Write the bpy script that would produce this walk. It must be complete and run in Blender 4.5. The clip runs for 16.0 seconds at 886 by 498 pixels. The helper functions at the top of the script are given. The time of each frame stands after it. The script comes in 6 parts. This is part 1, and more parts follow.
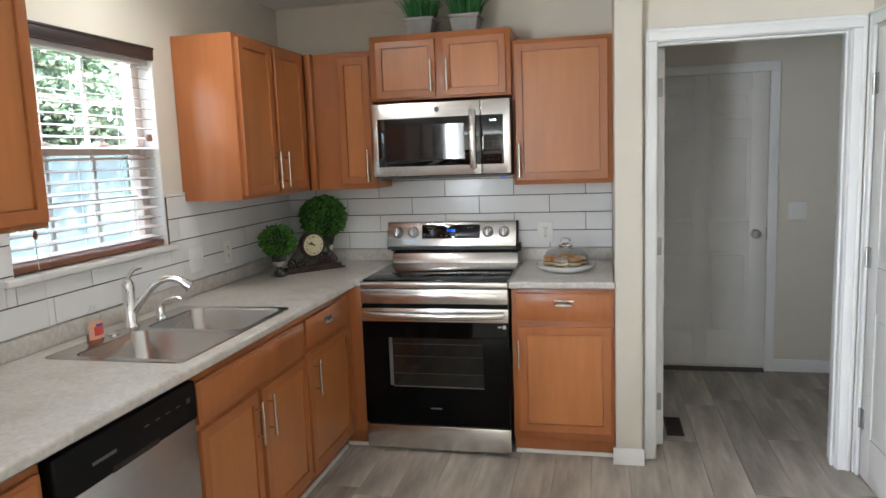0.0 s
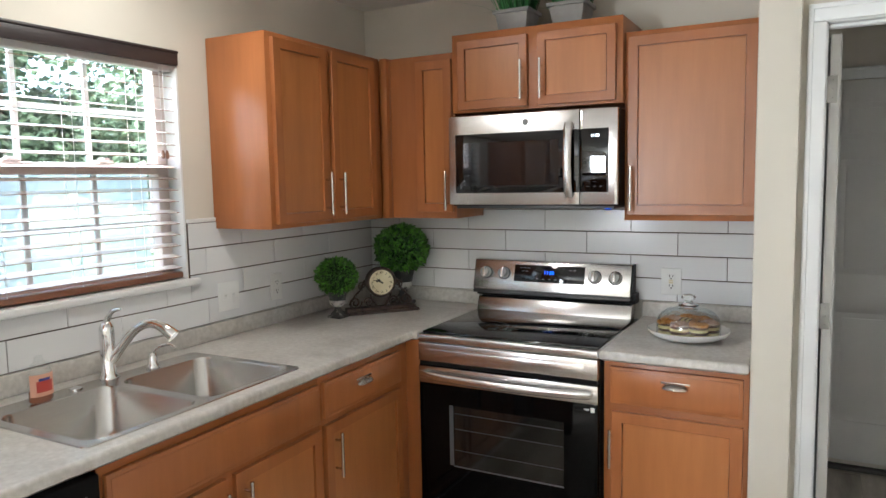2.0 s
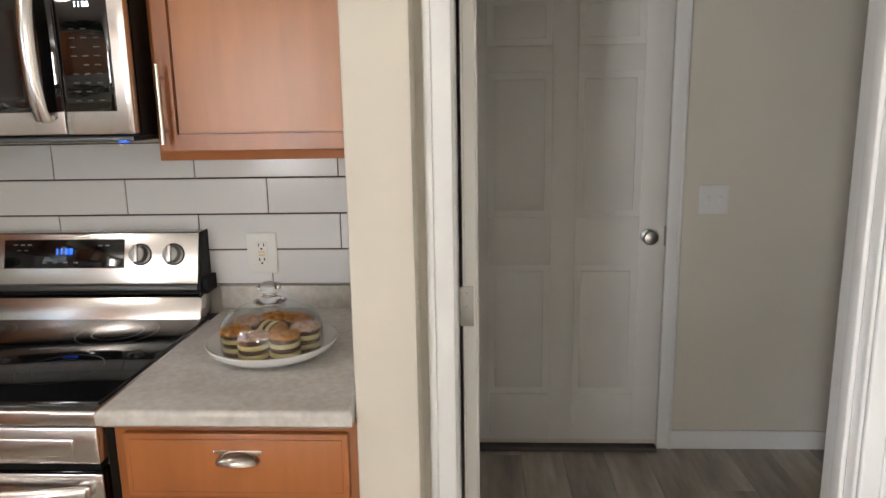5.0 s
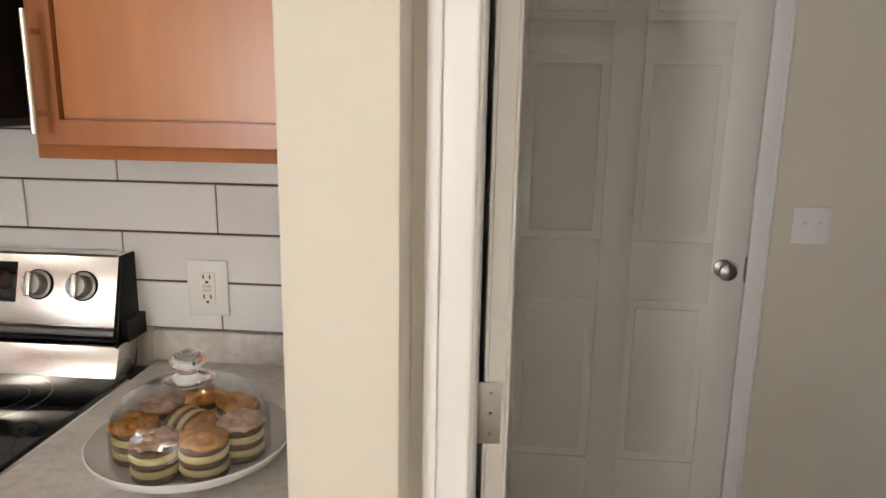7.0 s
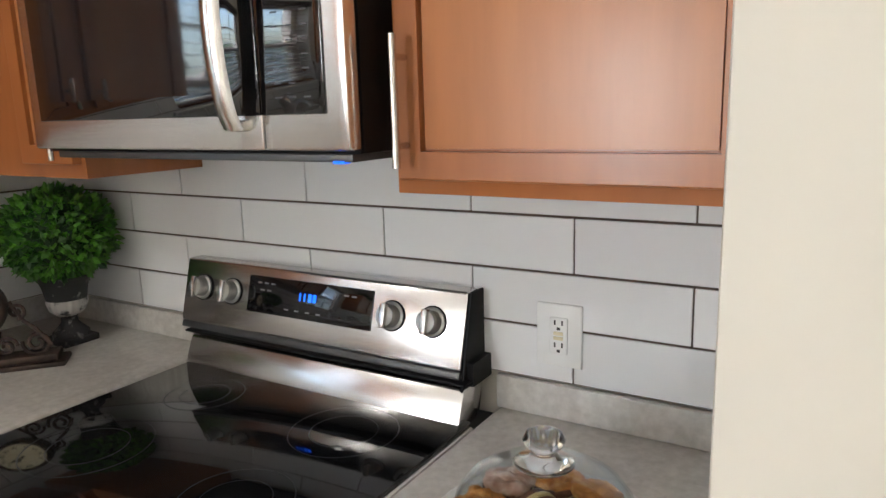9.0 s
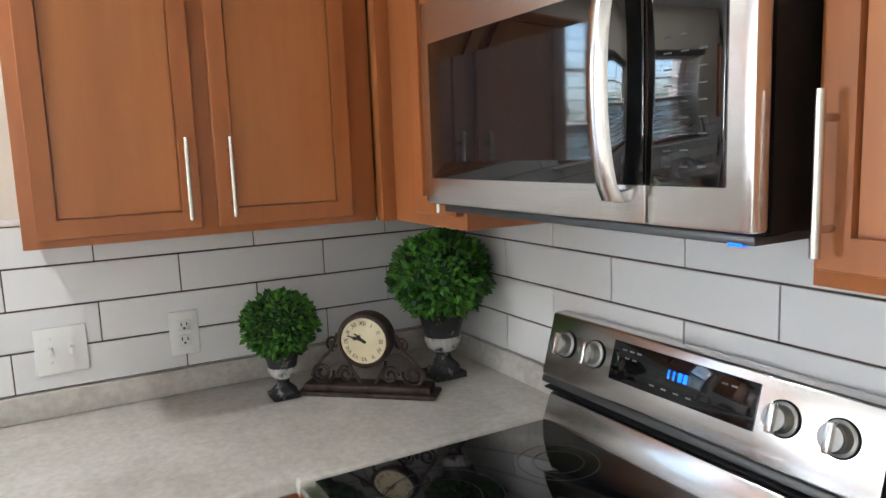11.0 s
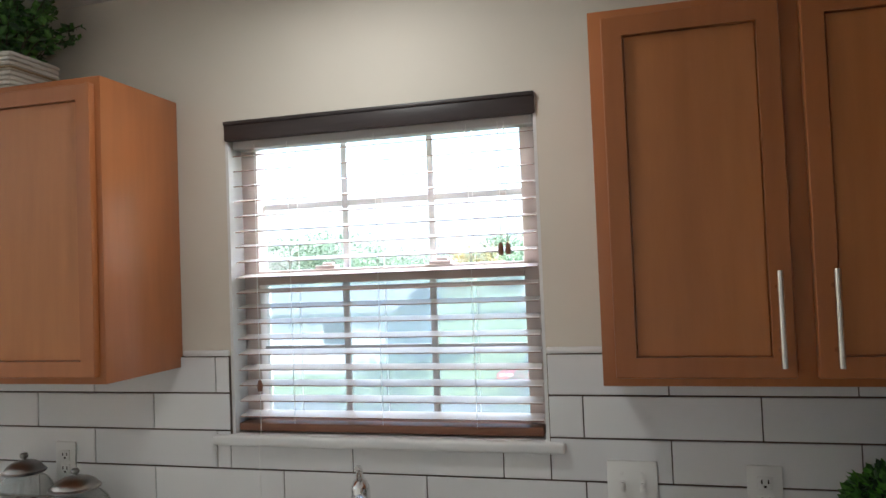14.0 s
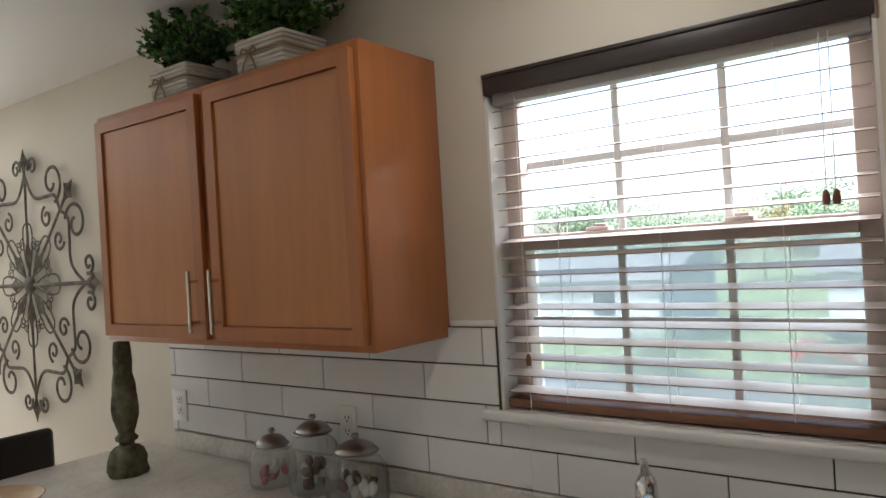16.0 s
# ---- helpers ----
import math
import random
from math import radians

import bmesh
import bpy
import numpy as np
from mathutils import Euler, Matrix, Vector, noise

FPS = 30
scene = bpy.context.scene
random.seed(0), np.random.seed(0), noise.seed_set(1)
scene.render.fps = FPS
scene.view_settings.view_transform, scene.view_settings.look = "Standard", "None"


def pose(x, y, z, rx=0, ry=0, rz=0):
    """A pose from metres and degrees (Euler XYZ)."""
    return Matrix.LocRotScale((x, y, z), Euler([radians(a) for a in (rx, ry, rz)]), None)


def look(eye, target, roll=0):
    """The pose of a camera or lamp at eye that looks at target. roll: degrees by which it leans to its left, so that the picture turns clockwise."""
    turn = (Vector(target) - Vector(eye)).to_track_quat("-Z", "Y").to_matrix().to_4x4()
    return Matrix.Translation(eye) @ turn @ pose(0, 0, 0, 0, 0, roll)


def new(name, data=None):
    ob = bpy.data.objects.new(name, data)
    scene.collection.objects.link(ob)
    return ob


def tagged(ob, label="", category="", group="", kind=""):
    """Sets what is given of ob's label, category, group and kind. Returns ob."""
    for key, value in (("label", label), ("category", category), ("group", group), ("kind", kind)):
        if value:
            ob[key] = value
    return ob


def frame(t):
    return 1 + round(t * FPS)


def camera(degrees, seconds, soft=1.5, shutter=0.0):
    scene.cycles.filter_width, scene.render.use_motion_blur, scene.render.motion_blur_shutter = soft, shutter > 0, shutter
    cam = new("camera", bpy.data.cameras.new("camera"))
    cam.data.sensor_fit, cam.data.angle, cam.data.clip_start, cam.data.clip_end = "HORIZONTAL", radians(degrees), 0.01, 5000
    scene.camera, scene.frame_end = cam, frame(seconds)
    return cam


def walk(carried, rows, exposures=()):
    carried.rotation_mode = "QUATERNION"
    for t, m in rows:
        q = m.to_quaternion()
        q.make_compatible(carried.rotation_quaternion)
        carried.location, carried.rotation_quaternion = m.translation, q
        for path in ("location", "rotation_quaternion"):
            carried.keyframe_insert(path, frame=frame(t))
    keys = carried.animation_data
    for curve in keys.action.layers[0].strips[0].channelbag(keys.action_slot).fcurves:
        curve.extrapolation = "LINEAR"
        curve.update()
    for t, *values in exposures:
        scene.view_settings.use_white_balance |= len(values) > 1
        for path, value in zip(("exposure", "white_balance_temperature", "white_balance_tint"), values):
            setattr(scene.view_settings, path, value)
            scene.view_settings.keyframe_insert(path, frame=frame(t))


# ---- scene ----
cam = camera(64.6, 16.0)
PATH = [
    (0, (1.914, -4.068, 1.534), (1.472, -2.136, 1.27), -2.1),
    (0.5, (1.999, -3.892, 1.532), (1.412, -1.995, 1.293), -1.7),
    (1, (2.111, -3.68, 1.543), (1.322, -1.856, 1.32), -0.5),
    (1.5, (2.17, -3.433, 1.535), (1.245, -1.674, 1.313), -0.3),
    (2, (2.155, -3.193, 1.544), (1.217, -1.438, 1.347), -1.1),
    (2.5, (2.173, -2.97, 1.534), (1.307, -1.179, 1.328), -0.9),
    (3, (2.238, -2.747, 1.532), (1.549, -0.888, 1.269), -0.6),
    (3.5, (2.212, -2.527, 1.512), (1.77, -0.603, 1.195), -1.1),
    (4, (2.179, -2.32, 1.514), (1.959, -0.362, 1.171), -1.9),
    (4.5, (2.216, -2.135, 1.491), (2.117, -0.174, 1.112), -1.0),
    (7, (2.198, -1.363, 1.47), (2.03, 0.584, 1.046), 1.0),
    (7.5, (2.189, -1.284, 1.472), (1.719, 0.615, 1.06), 0.5),
    (8, (2.126, -1.226, 1.472), (1.514, 0.632, 1.054), -0.6),
    (8.5, (2.057, -1.194, 1.475), (1.319, 0.616, 1.051), -1.3),
    (9, (2.051, -1.155, 1.485), (1.03, 0.519, 1.091), -1.7),
    (9.5, (2.071, -1.097, 1.5), (0.749, 0.365, 1.161), -2.1),
    (12, (1.826, -1.068, 1.57), (-0.058, -0.414, 1.419), -2.7),
    (12.5, (1.786, -1.076, 1.592), (-0.173, -0.676, 1.57), -2.9),
    (13, (1.772, -1.065, 1.599), (-0.227, -1.021, 1.649), -2.7),
    (13.5, (1.757, -1.064, 1.604), (-0.225, -1.328, 1.666), -2.3),
    (14, (1.741, -1.074, 1.603), (-0.194, -1.574, 1.669), -2.2),
    (14.5, (1.722, -1.073, 1.601), (-0.142, -1.796, 1.655), -2.0),
    (15, (1.689, -1.069, 1.595), (-0.078, -2.006, 1.618), -2.2),
    (15.5, (1.617, -1.105, 1.592), (-0.067, -2.184, 1.605), -2.8),
    (16, (1.543, -1.173, 1.593), (-0.071, -2.355, 1.604), -3.4),
]
EXPOSURES = [(0, 3.9, 5900, 8), (1, 3.9, 5900, 8), (2, 3.95, 5920, 8), (3, 4.12, 6200, 10), (4.5, 3.98, 6450, 12), (7, 4.12, 6900, 14), (7.6, 4.15, 6350, 10), (8.2, 4.15, 6100, 9), (9, 4.25, 6150, 10),
             (11.9, 4.62, 5600, 8), (12.6, 4.38, 5620, 8), (13.3, 3.6, 5780, 8), (14, 3.22, 5840, 8), (15, 2.85, 6200, 9), (16, 2.75, 6350, 10)]
walk(cam, [(t, look(eye, target, roll)) for t, eye, target, roll in PATH], exposures=EXPOSURES)
# ---- light ----
world = bpy.data.worlds.new("sky")
scene.world = world
world.use_nodes = True
wn = world.node_tree
sky = wn.nodes.new("ShaderNodeTexSky")
sky.sky_type, sky.sun_disc = "NISHITA", False
sky.sun_elevation, sky.sun_rotation = radians(51), radians(129)
sky.air_density, sky.dust_density, sky.ozone_density = 1.0, 4.0, 1.0
wn.links.new(sky.outputs[0], wn.nodes["Background"].inputs[0])
wn.nodes["Background"].inputs[1].default_value = 0.15
sun = new("sun", bpy.data.lights.new("sun", "SUN"))
sun.data.energy, sun.data.angle, sun.data.color = 3.0, radians(10), (1.0, 0.96, 0.9)
sun.matrix_world = look((25, -20, 40), (0, 0, 0))


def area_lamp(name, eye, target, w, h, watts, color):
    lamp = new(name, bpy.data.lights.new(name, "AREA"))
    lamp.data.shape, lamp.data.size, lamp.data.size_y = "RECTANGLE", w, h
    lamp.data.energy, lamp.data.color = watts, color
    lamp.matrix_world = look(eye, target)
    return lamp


# added fill: dining room daylight from an unseen glazed door, window side, behind the walk
area_lamp("unseen_daylight_fill", (-0.1, -6.4, 1.1), (3, -6.4, 1.1), 1.4, 2.0, 30, (0.97, 0.98, 1.0))
# added fill lamp above the sink window, standing in for more open sky
area_lamp("added_sky_fill", (-1.0, -1.7, 3.1), (0.9, -1.7, 0.9), 2.2, 1.4, 42, (0.93, 0.97, 1.0))
area_lamp("sink_lamp_light", (0.5, -1.68, 2.41), (0.5, -1.68, 0), 0.12, 0.12, 0.55, (1.0, 0.94, 0.84))


# ---- materials ----
def mat(name, color, rough=0.5, metal=0.0, **more):
    m = bpy.data.materials.new(name)
    m.use_nodes = True
    b = m.node_tree.nodes["Principled BSDF"]
    b.inputs["Base Color"].default_value = (*color, 1)
    b.inputs["Roughness"].default_value = rough
    b.inputs["Metallic"].default_value = metal
    for key, value in more.items():
        b.inputs[key.replace("_", " ")].default_value = value
    return m


def node(m, kind, **values):
    n = m.node_tree.nodes.new("ShaderNode" + kind)
    for key, value in values.items():
        n.inputs[key].default_value = value
    return n


def join(m, a, b):
    m.node_tree.links.new(a, b)


def coords(m, scale, source="Object"):
    c, mp = node(m, "TexCoord"), node(m, "Mapping")
    mp.inputs["Scale"].default_value = scale
    join(m, c.outputs[source], mp.inputs[0])
    return mp.outputs[0]


def ramp(m, fac, stops):
    r = node(m, "ValToRGB")
    while len(r.color_ramp.elements) < len(stops):
        r.color_ramp.elements.new(0.5)
    for e, (p, c) in zip(r.color_ramp.elements, stops):
        e.position, e.color = p, (*c, 1)
    join(m, fac, r.inputs[0])
    return r.outputs[0]


def mixed(m, a, b, fac, blend="MULTIPLY"):
    x = m.node_tree.nodes.new("ShaderNodeMix")
    x.data_type, x.blend_type = "RGBA", blend
    for k, v in ((0, fac), (6, a), (7, b)):
        if isinstance(v, (int, float)):
            x.inputs[k].default_value = v
        elif isinstance(v, tuple):
            x.inputs[k].default_value = (*v, 1)
        else:
            join(m, v, x.inputs[k])
    return x.outputs[2]


def noisy(m, scale, size, detail=4, rough=0.55):
    n = node(m, "TexNoise", Scale=size, Detail=detail, Roughness=rough)
    join(m, coords(m, scale), n.inputs["Vector"])
    return n.outputs[0]


def finish(m, color=None, rough=None, bump=None, strength=0.1, distance=0.002):
    b = m.node_tree.nodes["Principled BSDF"]
    if color is not None:
        join(m, color, b.inputs["Base Color"])
    if rough is not None:
        join(m, rough, b.inputs["Roughness"])
    if bump is not None:
        n = node(m, "Bump", Strength=strength, Distance=distance)
        join(m, bump, n.inputs["Height"])
        join(m, n.outputs[0], b.inputs["Normal"])
    return m


def spread(m, fac, lo, hi):
    r = node(m, "MapRange")
    r.inputs["To Min"].default_value, r.inputs["To Max"].default_value = lo, hi
    join(m, fac, r.inputs[0])
    return r.outputs[0]


def wood_material(name, lo, hi, rough=0.32, stretch=(9, 9, 0.9), vary=0.1):
    m = mat(name, hi, rough, Specular_IOR_Level=0.55)
    fine = noisy(m, stretch, 5.0, 6, 0.6)
    broad = noisy(m, (stretch[0] * 0.25, stretch[1] * 0.25, stretch[2] * 0.4), 3.0, 3)
    base = ramp(m, fine, [(0.3, lo), (0.72, hi)])
    tone = ramp(m, broad, [(0.28, (0.84, 0.81, 0.78)), (0.52, (0.97, 0.96, 0.95)), (0.72, (1.07, 1.07, 1.06))])
    info = node(m, "ObjectInfo")
    each = ramp(m, info.outputs["Random"], [(0.0, (1 - vary,) * 3), (1.0, (1.0,) * 3)])
    c = mixed(m, mixed(m, base, tone, 1.0), each, 1.0)
    return finish(m, c, spread(m, broad, rough - 0.06, rough + 0.1), fine, 0.06, 0.001)


WOOD = wood_material("maple_stained", (0.405, 0.142, 0.044), (0.45, 0.16, 0.05), 0.3)
WOODPANEL = wood_material("maple_panel", (0.48, 0.181, 0.056), (0.53, 0.206, 0.064), 0.3)
# slat faces: the sky's pale sheen on the wood is put into the colour
SLAT = wood_material("blind_slat_wood_sheen", (0.72, 0.64, 0.59), (0.82, 0.75, 0.7), 0.26, (9, 0.9, 9))
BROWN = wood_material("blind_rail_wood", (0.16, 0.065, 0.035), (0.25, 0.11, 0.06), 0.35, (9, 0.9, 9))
DARKWOOD = wood_material("valance_wood", (0.028, 0.021, 0.021), (0.048, 0.036, 0.035), 0.4, (9, 0.9, 9))

PAINT = mat("cream_wall_paint", (0.66, 0.63, 0.55), 0.7)
n1, n2 = noisy(PAINT, (1, 1, 1), 140, 3), noisy(PAINT, (1, 1, 1), 1.3, 3)
finish(PAINT, ramp(PAINT, n2, [(0.3, (0.645, 0.6, 0.515)), (0.7, (0.695, 0.65, 0.565))]), None, n1, 0.12, 0.001)
CEIL = mat("ceiling_white", (0.74, 0.73, 0.7), 0.9)
finish(CEIL, None, None, noisy(CEIL, (1, 1, 1), 60, 5), 0.35, 0.004)
WHITE = mat("white_trim_paint", (0.78, 0.78, 0.77), 0.38)
finish(WHITE, ramp(WHITE, noisy(WHITE, (1, 1, 1), 2.2, 3), [(0.3, (0.74, 0.74, 0.73)), (0.7, (0.8, 0.8, 0.79))]), None, noisy(WHITE, (1, 1, 1), 90, 2), 0.05, 0.001)
DOORPAINT = mat("white_door_paint", (0.74, 0.74, 0.73), 0.42)
finish(DOORPAINT, ramp(DOORPAINT, noisy(DOORPAINT, (1, 1, 1), 3, 3), [(0.3, (0.68, 0.665, 0.635)), (0.7, (0.74, 0.725, 0.695))]), None, noisy(DOORPAINT, (40, 40, 3), 4, 3), 0.08, 0.001)
TILE = mat("white_ceramic", (0.78, 0.78, 0.78), 0.16)
oi = node(TILE, "ObjectInfo")
finish(TILE, ramp(TILE, oi.outputs["Random"], [(0, (0.73, 0.73, 0.735)), (1, (0.8, 0.8, 0.8))]), spread(TILE, noisy(TILE, (1, 1, 1), 3, 2), 0.1, 0.24), noisy(TILE, (1, 1, 1), 9, 2), 0.05, 0.003)
GROUT = mat("dark_grout", (0.085, 0.06, 0.045), 0.9)
finish(GROUT, ramp(GROUT, noisy(GROUT, (1, 1, 1), 40, 3), [(0.3, (0.06, 0.043, 0.033)), (0.7, (0.11, 0.08, 0.06))]), None, noisy(GROUT, (1, 1, 1), 300, 2), 0.2, 0.001)
COUNTER = mat("grey_stone_laminate", (0.4, 0.38, 0.35), 0.36)
c1 = ramp(COUNTER, noisy(COUNTER, (1, 1, 1), 7, 8, 0.68), [(0.28, (0.45, 0.425, 0.385)), (0.5, (0.57, 0.545, 0.505)), (0.74, (0.66, 0.64, 0.6))])
c2 = ramp(COUNTER, noisy(COUNTER, (1, 1, 1), 60, 4), [(0.35, (0.88, 0.87, 0.86)), (0.65, (1.05, 1.05, 1.05))])
finish(COUNTER, mixed(COUNTER, c1, c2, 1.0), spread(COUNTER, noisy(COUNTER, (1, 1, 1), 4, 3), 0.3, 0.42))


def steel_material(name, color, rough, stretch):
    m = mat(name, color, rough, 1.0)
    g = noisy(m, stretch, 8.0, 4, 0.6)
    b = noisy(m, (1, 1, 1), 2.5, 3)
    return finish(m, ramp(m, g, [(0.3, tuple(v * 0.9 for v in color)), (0.7, tuple(min(1, v * 1.06) for v in color))]), spread(m, b, rough - 0.05, rough + 0.07), g, 0.05, 0.0005)


STEEL = steel_material("brushed_steel", (0.72, 0.7, 0.68), 0.23, (0.6, 60, 60))
SINKSTEEL = steel_material("sink_steel", (0.62, 0.6, 0.575), 0.22, (60, 0.8, 60))
DWSTEEL = steel_material("dishwasher_steel", (0.55, 0.54, 0.53), 0.34, (60, 0.8, 60))
CHROME = mat("chrome", (0.78, 0.78, 0.78), 0.08, 1.0)
NICKEL = mat("satin_nickel", (0.66, 0.62, 0.57), 0.27, 1.0)
HINGE = mat("hinge_steel", (0.36, 0.355, 0.335), 0.4, 1.0)
BLACKGLASS = mat("black_glass", (0.006, 0.006, 0.007), 0.05, 0.0, Specular_IOR_Level=0.55)
OVENBLACK = mat("oven_door_black", (0.003, 0.003, 0.003), 0.06, 0.0, Specular_IOR_Level=0.12)
MWGLASS = mat("microwave_mirror_glass", (0.003, 0.003, 0.0035), 0.03, 0.0, IOR=1.72, Specular_IOR_Level=0.5)
MWINNER = mat("microwave_inner_glass", (0.012, 0.0125, 0.015), 0.05, 0.0, IOR=1.55, Specular_IOR_Level=0.55)
OVENGLASS = mat("oven_window_glass", (0.012, 0.011, 0.01), 0.07, 0.0, Specular_IOR_Level=0.6)
BLACK = mat("black_plastic", (0.006, 0.006, 0.0065), 0.4, Specular_IOR_Level=0.14)
DARKGREY = mat("dark_grey_metal", (0.09, 0.09, 0.09), 0.4, 0.5)
WHITEPLASTIC = mat("white_plastic", (0.78, 0.78, 0.76), 0.3)
SLOT = mat("socket_slot", (0.02, 0.018, 0.015), 0.6)
GREYMARK = mat("grey_print", (0.2, 0.2, 0.21), 0.5)
DIM = mat("dim_grey_print", (0.1, 0.1, 0.105), 0.45)
FAINT = mat("faint_print", (0.045, 0.045, 0.05), 0.4)
BLUE = mat("blue_display", (0.02, 0.1, 0.3), 0.4, 0.0, Emission_Color=(0.004, 0.1, 1.0, 1), Emission_Strength=0.12)
LED = mat("white_display", (0.4, 0.4, 0.4), 0.4, 0.0, Emission_Color=(0.8, 0.9, 1.0, 1), Emission_Strength=0.25)
FRAMEPINK = mat("window_vinyl_tan", (0.66, 0.56, 0.52), 0.45)
finish(FRAMEPINK, ramp(FRAMEPINK, noisy(FRAMEPINK, (1, 1, 1), 6, 3), [(0.3, (0.62, 0.52, 0.48)), (0.7, (0.7, 0.6, 0.56))]))
MUNTIN = mat("window_muntin_white", (0.6, 0.6, 0.6), 0.4)


def glass_material(name, tint=(1, 1, 1), thin=True, rough=0.0, gloss=0.035):
    m = bpy.data.materials.new(name)
    m.use_nodes = True
    b = m.node_tree.nodes["Principled BSDF"]
    if not thin:
        b.inputs["Base Color"].default_value = (*tint, 1)
        b.inputs["Transmission Weight"].default_value = 1.0
        b.inputs["Roughness"].default_value = rough
        b.inputs["IOR"].default_value = 1.45
        return m
    t, g, f, x = node(m, "BsdfTransparent"), node(m, "BsdfGlossy", Roughness=0.02), node(m, "LayerWeight", Blend=0.5), node(m, "MixShader")
    p, k = node(m, "Math"), node(m, "Math")
    p.operation, k.operation = "POWER", "MULTIPLY_ADD"
    p.inputs[1].default_value, k.inputs[1].default_value, k.inputs[2].default_value = 4.0, 0.6, gloss
    join(m, f.outputs["Facing"], p.inputs[0])
    join(m, p.outputs[0], k.inputs[0])
    t.inputs[0].default_value = (*tint, 1)
    join(m, k.outputs[0], x.inputs[0])
    join(m, t.outputs[0], x.inputs[1])
    join(m, g.outputs[0], x.inputs[2])
    join(m, x.outputs[0], m.node_tree.nodes["Material Output"].inputs[0])
    return m


PANE = glass_material("window_glass", (0.95, 0.98, 0.98))
CLEAR = glass_material("clear_glass", (0.97, 0.985, 0.985))
JARGLASS = glass_material("ribbed_glass", (0.87, 0.89, 0.88), gloss=0.13)
DOMEGLASS = glass_material("dome_glass", (0.94, 0.96, 0.96), gloss=0.08)
THICK = glass_material("thick_glass", (0.96, 0.98, 0.98), thin=False)

PLANK = mat("grey_oak_plank", (0.4, 0.36, 0.32), 0.42)
pf = noisy(PLANK, (4.5, 0.65, 1), 2.2, 7, 0.58)
pb = noisy(PLANK, (3.2, 0.5, 1), 2.1, 3)
pc = ramp(PLANK, pf, [(0.3, (0.34, 0.3, 0.255)), (0.5, (0.57, 0.525, 0.465)), (0.68, (0.8, 0.755, 0.69))])
pt = ramp(PLANK, pb, [(0.32, (0.66, 0.64, 0.62)), (0.66, (1.08, 1.07, 1.05))])
po = node(PLANK, "ObjectInfo")
pe = ramp(PLANK, po.outputs["Random"], [(0, (0.74, 0.73, 0.72)), (1, (1.05, 1.04, 1.02))])
finish(PLANK, mixed(PLANK, mixed(PLANK, pc, pt, 1.0), pe, 1.0), spread(PLANK, pf, 0.36, 0.5), pf, 0.08, 0.001)
SUBFLOOR = mat("plank_joint_dark", (0.09, 0.08, 0.07), 0.8)


def leaf_material(name, lo, hi):
    m = mat(name, hi, 0.5)
    g = node(m, "NewGeometry")
    return finish(m, ramp(m, g.outputs["Random Per Island"], [(0.0, lo), (0.65, hi), (1.0, tuple(min(1, v * 1.7) for v in hi))]))


BOX_LEAF = leaf_material("boxwood_leaf", (0.01, 0.045, 0.006), (0.07, 0.215, 0.018))
FOREST_LEAF = leaf_material("fern_leaf", (0.014, 0.05, 0.009), (0.06, 0.16, 0.026))
GRASS_BLADE = leaf_material("faux_grass", (0.008, 0.06, 0.012), (0.03, 0.17, 0.035))
TREE_LEAF = leaf_material("tree_leaf", (0.075, 0.115, 0.068), (0.12, 0.17, 0.105))
AUTUMN_LEAF = leaf_material("autumn_leaf", (0.1, 0.08, 0.02), (0.24, 0.16, 0.045))
CORE_SHADE = mat("leaf_core_shade", (0.008, 0.03, 0.006), 0.8)
BARK = mat("bark", (0.09, 0.07, 0.05), 0.9)
TWIG = mat("dark_twig", (0.05, 0.035, 0.02), 0.8)
URN = mat("distressed_urn_black", (0.03, 0.03, 0.03), 0.6)
finish(URN, ramp(URN, noisy(URN, (1, 1, 1), 28, 5, 0.65), [(0.56, (0.025, 0.025, 0.026)), (0.66, (0.3, 0.29, 0.27))]), None, noisy(URN, (1, 1, 1), 60, 3), 0.2, 0.002)
URNWHITE = mat("distressed_urn_white", (0.5, 0.48, 0.45), 0.7)
finish(URNWHITE, ramp(URNWHITE, noisy(URNWHITE, (1, 1, 1), 45, 4), [(0.36, (0.06, 0.06, 0.06)), (0.5, (0.55, 0.53, 0.5))]))
IRON = mat("bronze_iron", (0.05, 0.033, 0.026), 0.55, 0.4)
finish(IRON, ramp(IRON, noisy(IRON, (1, 1, 1), 40, 4), [(0.35, (0.03, 0.02, 0.016)), (0.7, (0.085, 0.055, 0.042))]))
ARTIRON = mat("aged_grey_iron", (0.1, 0.085, 0.065), 0.6, 0.3)
finish(ARTIRON, ramp(ARTIRON, noisy(ARTIRON, (1, 1, 1), 25, 4), [(0.35, (0.045, 0.037, 0.028)), (0.7, (0.16, 0.135, 0.1))]))
DIAL = mat("cream_dial", (0.68, 0.6, 0.4), 0.5)
finish(DIAL, ramp(DIAL, noisy(DIAL, (1, 1, 1), 14, 3), [(0.3, (0.6, 0.51, 0.31)), (0.7, (0.74, 0.67, 0.47))]))
INK = mat("black_ink", (0.015, 0.012, 0.01), 0.6)
GREYPOT = mat("grey_ceramic_pot", (0.26, 0.25, 0.235), 0.5)
finish(GREYPOT, ramp(GREYPOT, noisy(GREYPOT, (1, 1, 1), 12, 4), [(0.3, (0.22, 0.21, 0.2)), (0.7, (0.31, 0.3, 0.285))]))
WHITEPOT = mat("whitewashed_ribbed_pot", (0.66, 0.63, 0.57), 0.7)
finish(WHITEPOT, ramp(WHITEPOT, noisy(WHITEPOT, (1, 1, 6), 9, 4), [(0.3, (0.5, 0.46, 0.4)), (0.65, (0.7, 0.67, 0.61))]))
